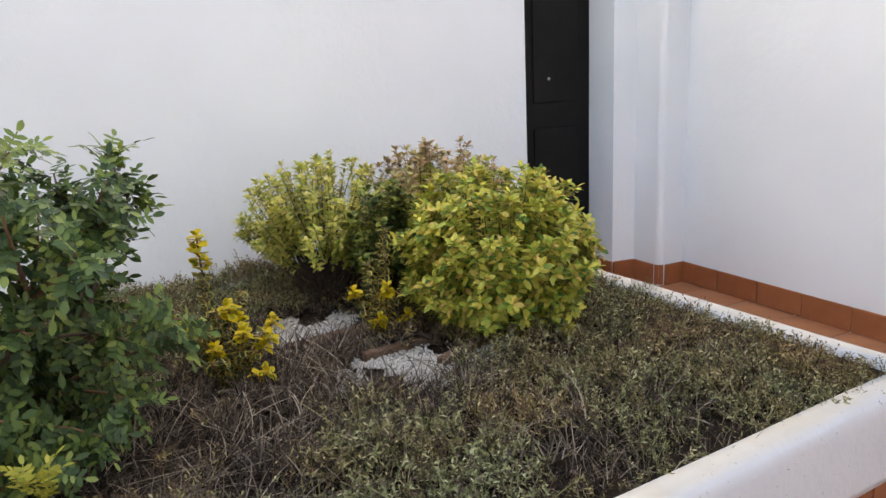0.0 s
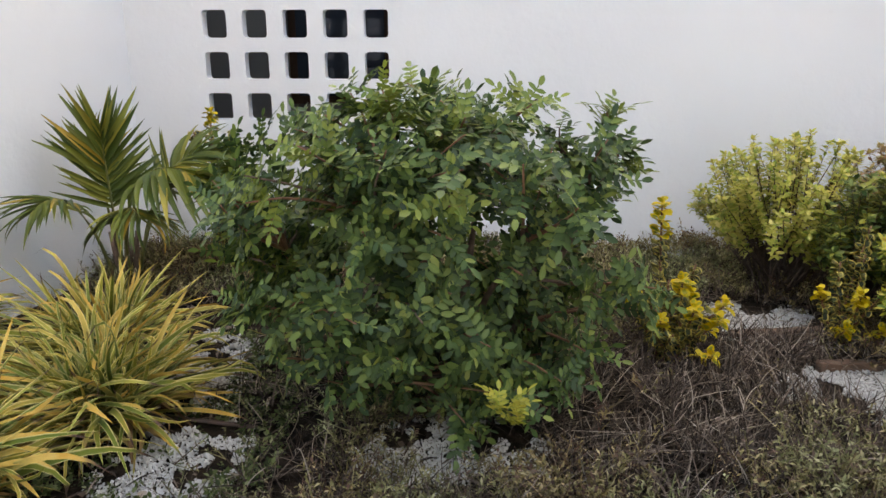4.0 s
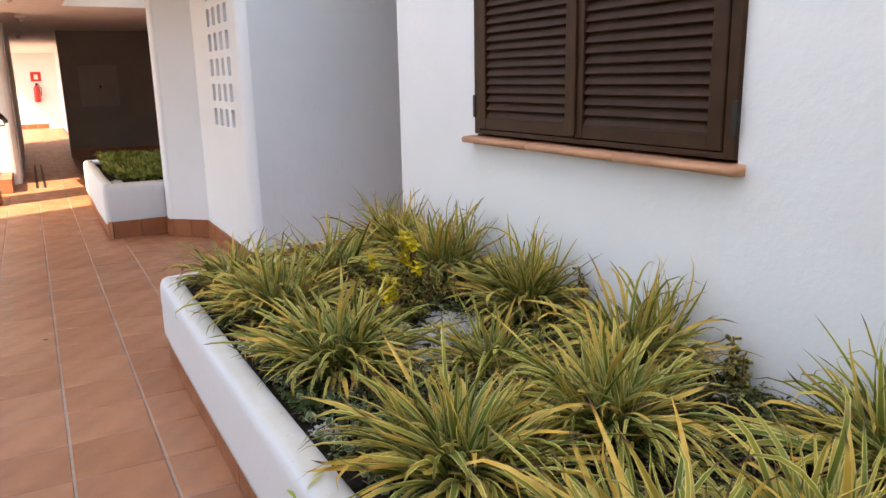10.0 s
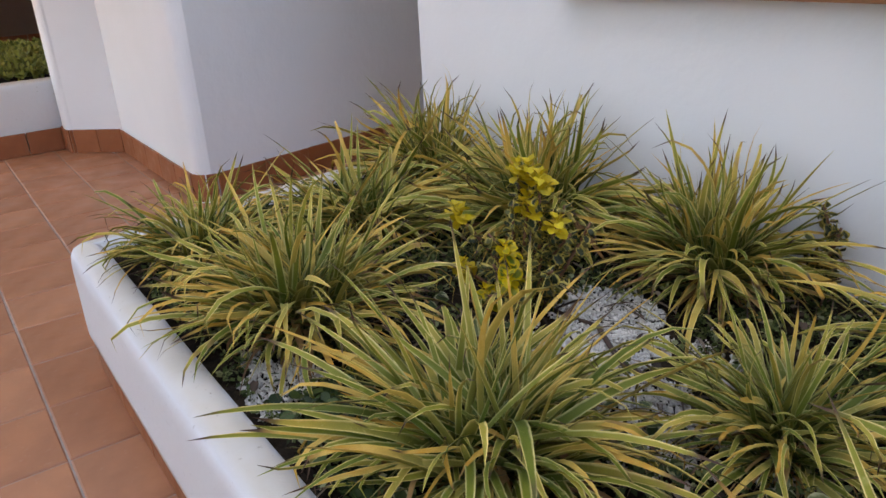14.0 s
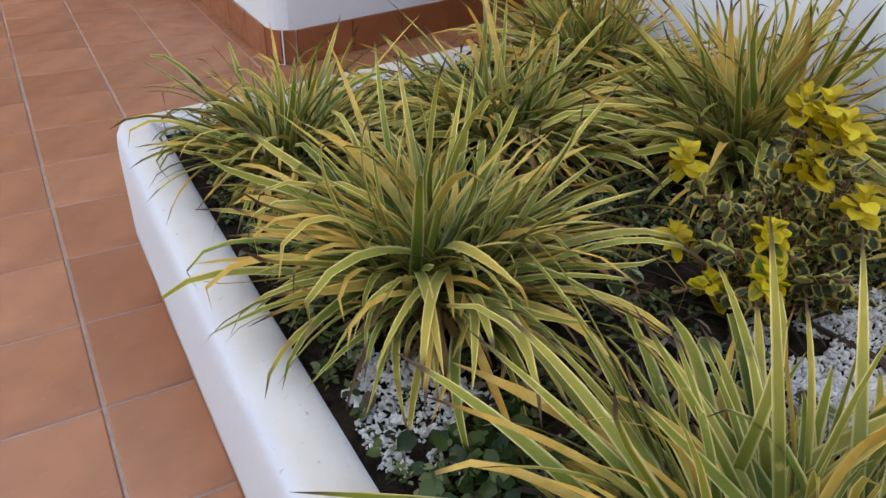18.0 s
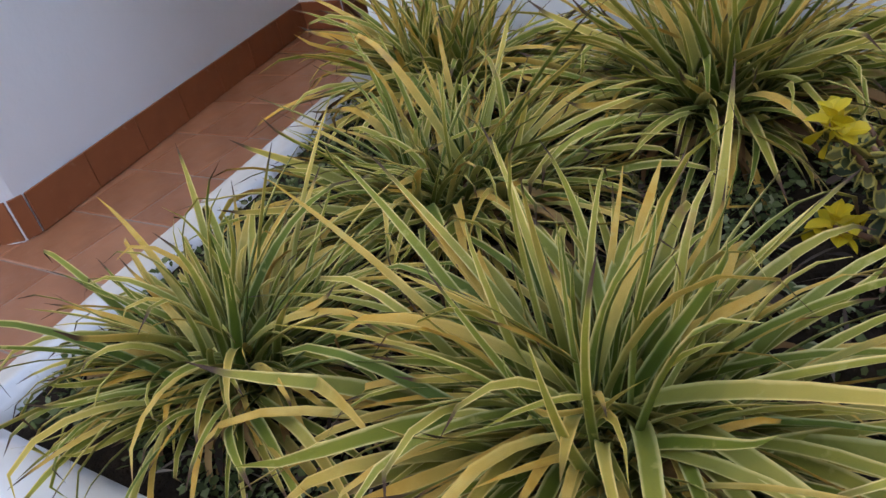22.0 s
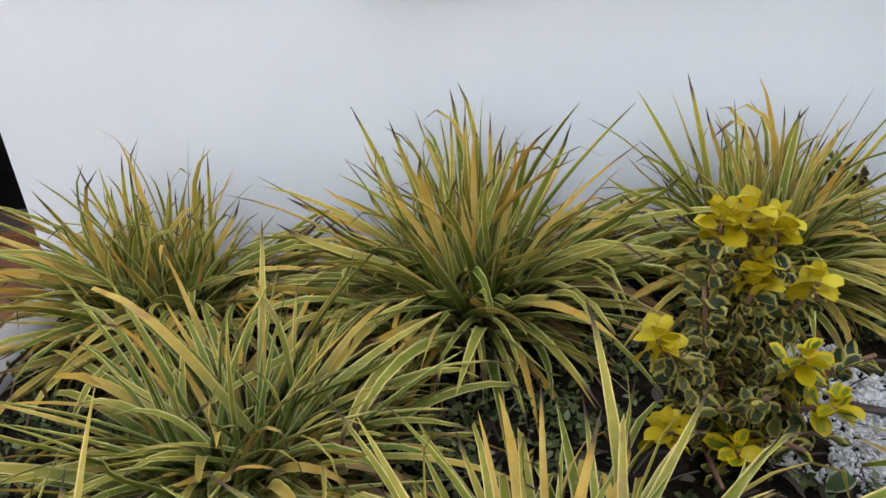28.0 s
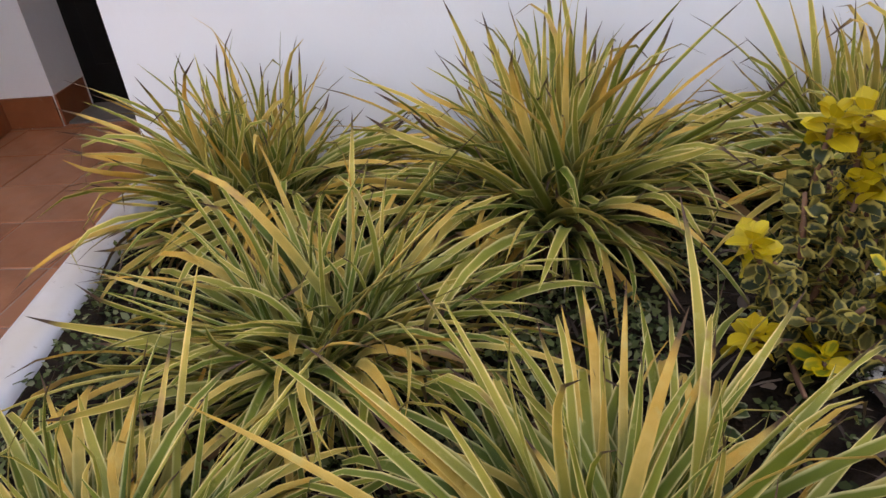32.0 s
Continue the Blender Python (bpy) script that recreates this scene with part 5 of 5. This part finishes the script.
tagged(new("succulent_cover", merged("succulent_cover", [joined([blade(0.04, 0.016, oval, 20, 60, 3, 0.2)] * 4, [pose(0, 0, 0, 0, 0, 90 * k) for k in range(4)])], far, FARGREEN)), "low green planting in the far planter", "ground cover", "", "stuff")

# timber bars and drip pipe lying in the gravel
for x, y, L, a in ((5.08, 0.10, 0.34, 8), (5.25, -0.16, 0.30, 4), (5.45, -0.30, 0.34, 22), (5.75, -0.42, 0.3, 10)):
    b = part("timber_edging", cube(-L / 2, L / 2, -0.018, 0.018, -0.02, 0.022, bev=0.004), WOOD)
    b.matrix_world = pose(x, y, ground_height(x, y) + 0.012, 0, 0, a)
    tagged(b, "weathered brown timber edging half sunk in the gravel", "edging", "timber edgings in the gravel")
tagged(part("drip_pipe", tube(bmesh.new(), [(x, y, ground_height(x, y) + 0.014 + 0.006 * math.sin(x * 9)) for x, y in ((0.40, -0.56), (0.62, -0.565), (0.72, -0.555), (0.86, -0.64), (0.98, -0.63), (1.2, -0.60), (1.6, -0.8), (2.1, -0.8), (2.6, -0.78), (3.2, -0.55), (3.5, -0.6))], 0.006, 8), PIPE, None, "", True), "thin brown drip pipe lying on the gravel", "pipe")

# fallen bits on the paving and a sprig that hangs over the planter's edge
for x, y, a, L in ((1.16, -1.47, 35, 0.035), (1.12, -1.50, 120, 0.025), (-1.2, -1.9, 70, 0.03)):
    tw = new("fallen_leaf", unit_mesh("fallen_leaf", blade(L, 0.012, strap, 78, 100, 6, 0.4, 1, 50), STRAW))
    tw.matrix_world = pose(x, y, 0.004, 0, 0, a)
    tagged(tw, "dry brown leaf fallen on the paving", "leaf", "fallen leaves")

sp = [blade(0.05, 0.011, oval, 60 + 20 * k, 110 + 15 * k, 4, 0.3) for k in range(4)]
ws = new("weed_sprig", merged("weed_sprig", sp, [pose(0, 0, 0, 0, 10 * k, 190 + 40 * k) for k in range(5)] + [pose(0, 0.09, 0.05, 0, -5, 270), pose(0.02, 0.06, 0.05, 0, 5, 250)], HEBE))
ws.matrix_world = pose(1.55, -1.385, 0.37)
tagged(ws, "small pale green weed hanging over the planter edge", "weed")

# ---- corridor details ----
c = thing("service_cabinet", (-12.095, -0.29, 0.81), "flush grey service cabinet on the dark wall", "cabinet")
for k in range(2):
    part("cabinet_door", cube(0, 0.02, -0.66 + k * 0.33, -0.335 + k * 0.33, 0.1, 0.83, bev=0.004), PANEL, c)
part("lock", cube(0.02, 0.03, -0.33, -0.30, 0.42, 0.47, bev=0.002), IRON, c, "small black lock")
e = thing("fire_extinguisher", (-22.9, -1.51, 0.80), "red fire extinguisher hung on the end wall", "fire extinguisher")
part("cylinder", tube(bmesh.new(), [(0, 0, 0), (0, 0, 0.03), (0, 0, 0.42), (0, 0, 0.5)], [0.06, 0.085, 0.085, 0.03], 16), RED, e, "", True)
part("valve", cube(-0.03, 0.03, -0.02, 0.05, 0.5, 0.56, bev=0.006), IRON, e, "black valve and handle")
part("hose", tube(bmesh.new(), [(0, 0.05, 0.53), (0.05, 0.12, 0.42), (0.05, 0.11, 0.2)], 0.012, 8), IRON, e, "black hose", True)
s = thing("fire_sign", (-22.985, -1.49, 1.415), "red square fire sign on the end wall", "sign")
part("plate", cube(0, 0.01, -0.14, 0.14, 0, 0.28), RED, s)
part("symbol", cube(0.011, 0.014, -0.05, 0.05, 0.06, 0.2), WHITEP, s, "white symbol")
for x, y in ((-6.0, -1.85), (-9.0, -1.75), (-13.0, -1.8)):
    l = thing("ceiling_lamp", (x, y, CZ), "small round white ceiling lamp, unlit", "lamp", "corridor ceiling lamps")
    part("body", tube(bmesh.new(), [(0, 0, 0), (0, 0, -0.03)], 0.07, 16), WHITEP, l, "", True)
    part("spot", tube(bmesh.new(), [(0, 0, -0.031), (0.03, 0, -0.09)], [0.03, 0.035], 12), CHROME, l, "", True)
gr = thing("floor_grate", (-9.5, -1.79, 0.0), "long dark metal drain grate in the floor", "grate")
for k in range(2):
    part("bar", cube(-1.6, 1.6, -0.06 + k * 0.09, -0.03 + k * 0.09, 0.0, 0.008, bev=0.002), IRON, gr)
st = thing("stairs", (-8.0, -3.0, 0), "tiled stairs rising beyond the pillar", "stairs")
for k in range(7):
    part("step", cube(-0.55, 0.4, -0.28 * (k + 1) + 0.9, -0.28 * k + 0.9, 0, 0.175 * (k + 1), bev=0.006), TILE, st)
hr = thing("handrail", (-8.3, -2.12, 0), "black metal handrail beside the stairs", "handrail")
part("rail", tube(bmesh.new(), [(0.0, 0.03, 0.86), (0.9, 0.02, 0.94), (1.5, 0.0, 1.0)], 0.03, 8), IRON, hr, "", True)
part("bracket", tube(bmesh.new(), [(0.4, 0.02, 0.9), (0.4, 0.02, 0.82), (0.4, -0.15, 0.82)], 0.01, 8), IRON, hr)

# ---- paving pieces ----
near.sort(key=lambda q: (q[0] - 0.5) ** 2 + (q[1] + 1.2) ** 2)
for x, y, w, d in near[:300]:
    t = part("tile", tile_for(w, d, 0.016, TILE, "tile"), None, paving)
    t.matrix_basis = pose(x, y, random.uniform(-0.0012, 0.0012), random.uniform(-0.12, 0.12), random.uniform(-0.12, 0.12), 0)
vs, fs = [], []
for x, y, w, d in near[300:] + rest:
    o = len(vs)
    b = 0.004
    vs += [(x, y, -0.016), (x + w, y, -0.016), (x + w, y + d, -0.016), (x, y + d, -0.016), (x, y, -b), (x + w, y, -b), (x + w, y + d, -b), (x, y + d, -b), (x + b, y + b, 0), (x + w - b, y + b, 0), (x + w - b, y + d - b, 0), (x + b, y + d - b, 0)]
    for lo in (0, 4):
        fs += [(o + lo + i, o + lo + (i + 1) % 4, o + lo + 4 + (i + 1) % 4, o + lo + 4 + i) for i in range(4)]
    fs.append((o + 8, o + 9, o + 10, o + 11))
me = bpy.data.meshes.new("far_tiles")
me.from_pydata(vs, [], fs)
me.materials.append(TILE)
tagged(part("far_tiles", me, None, paving), "terracotta tiles further off", "", "", "stuff")
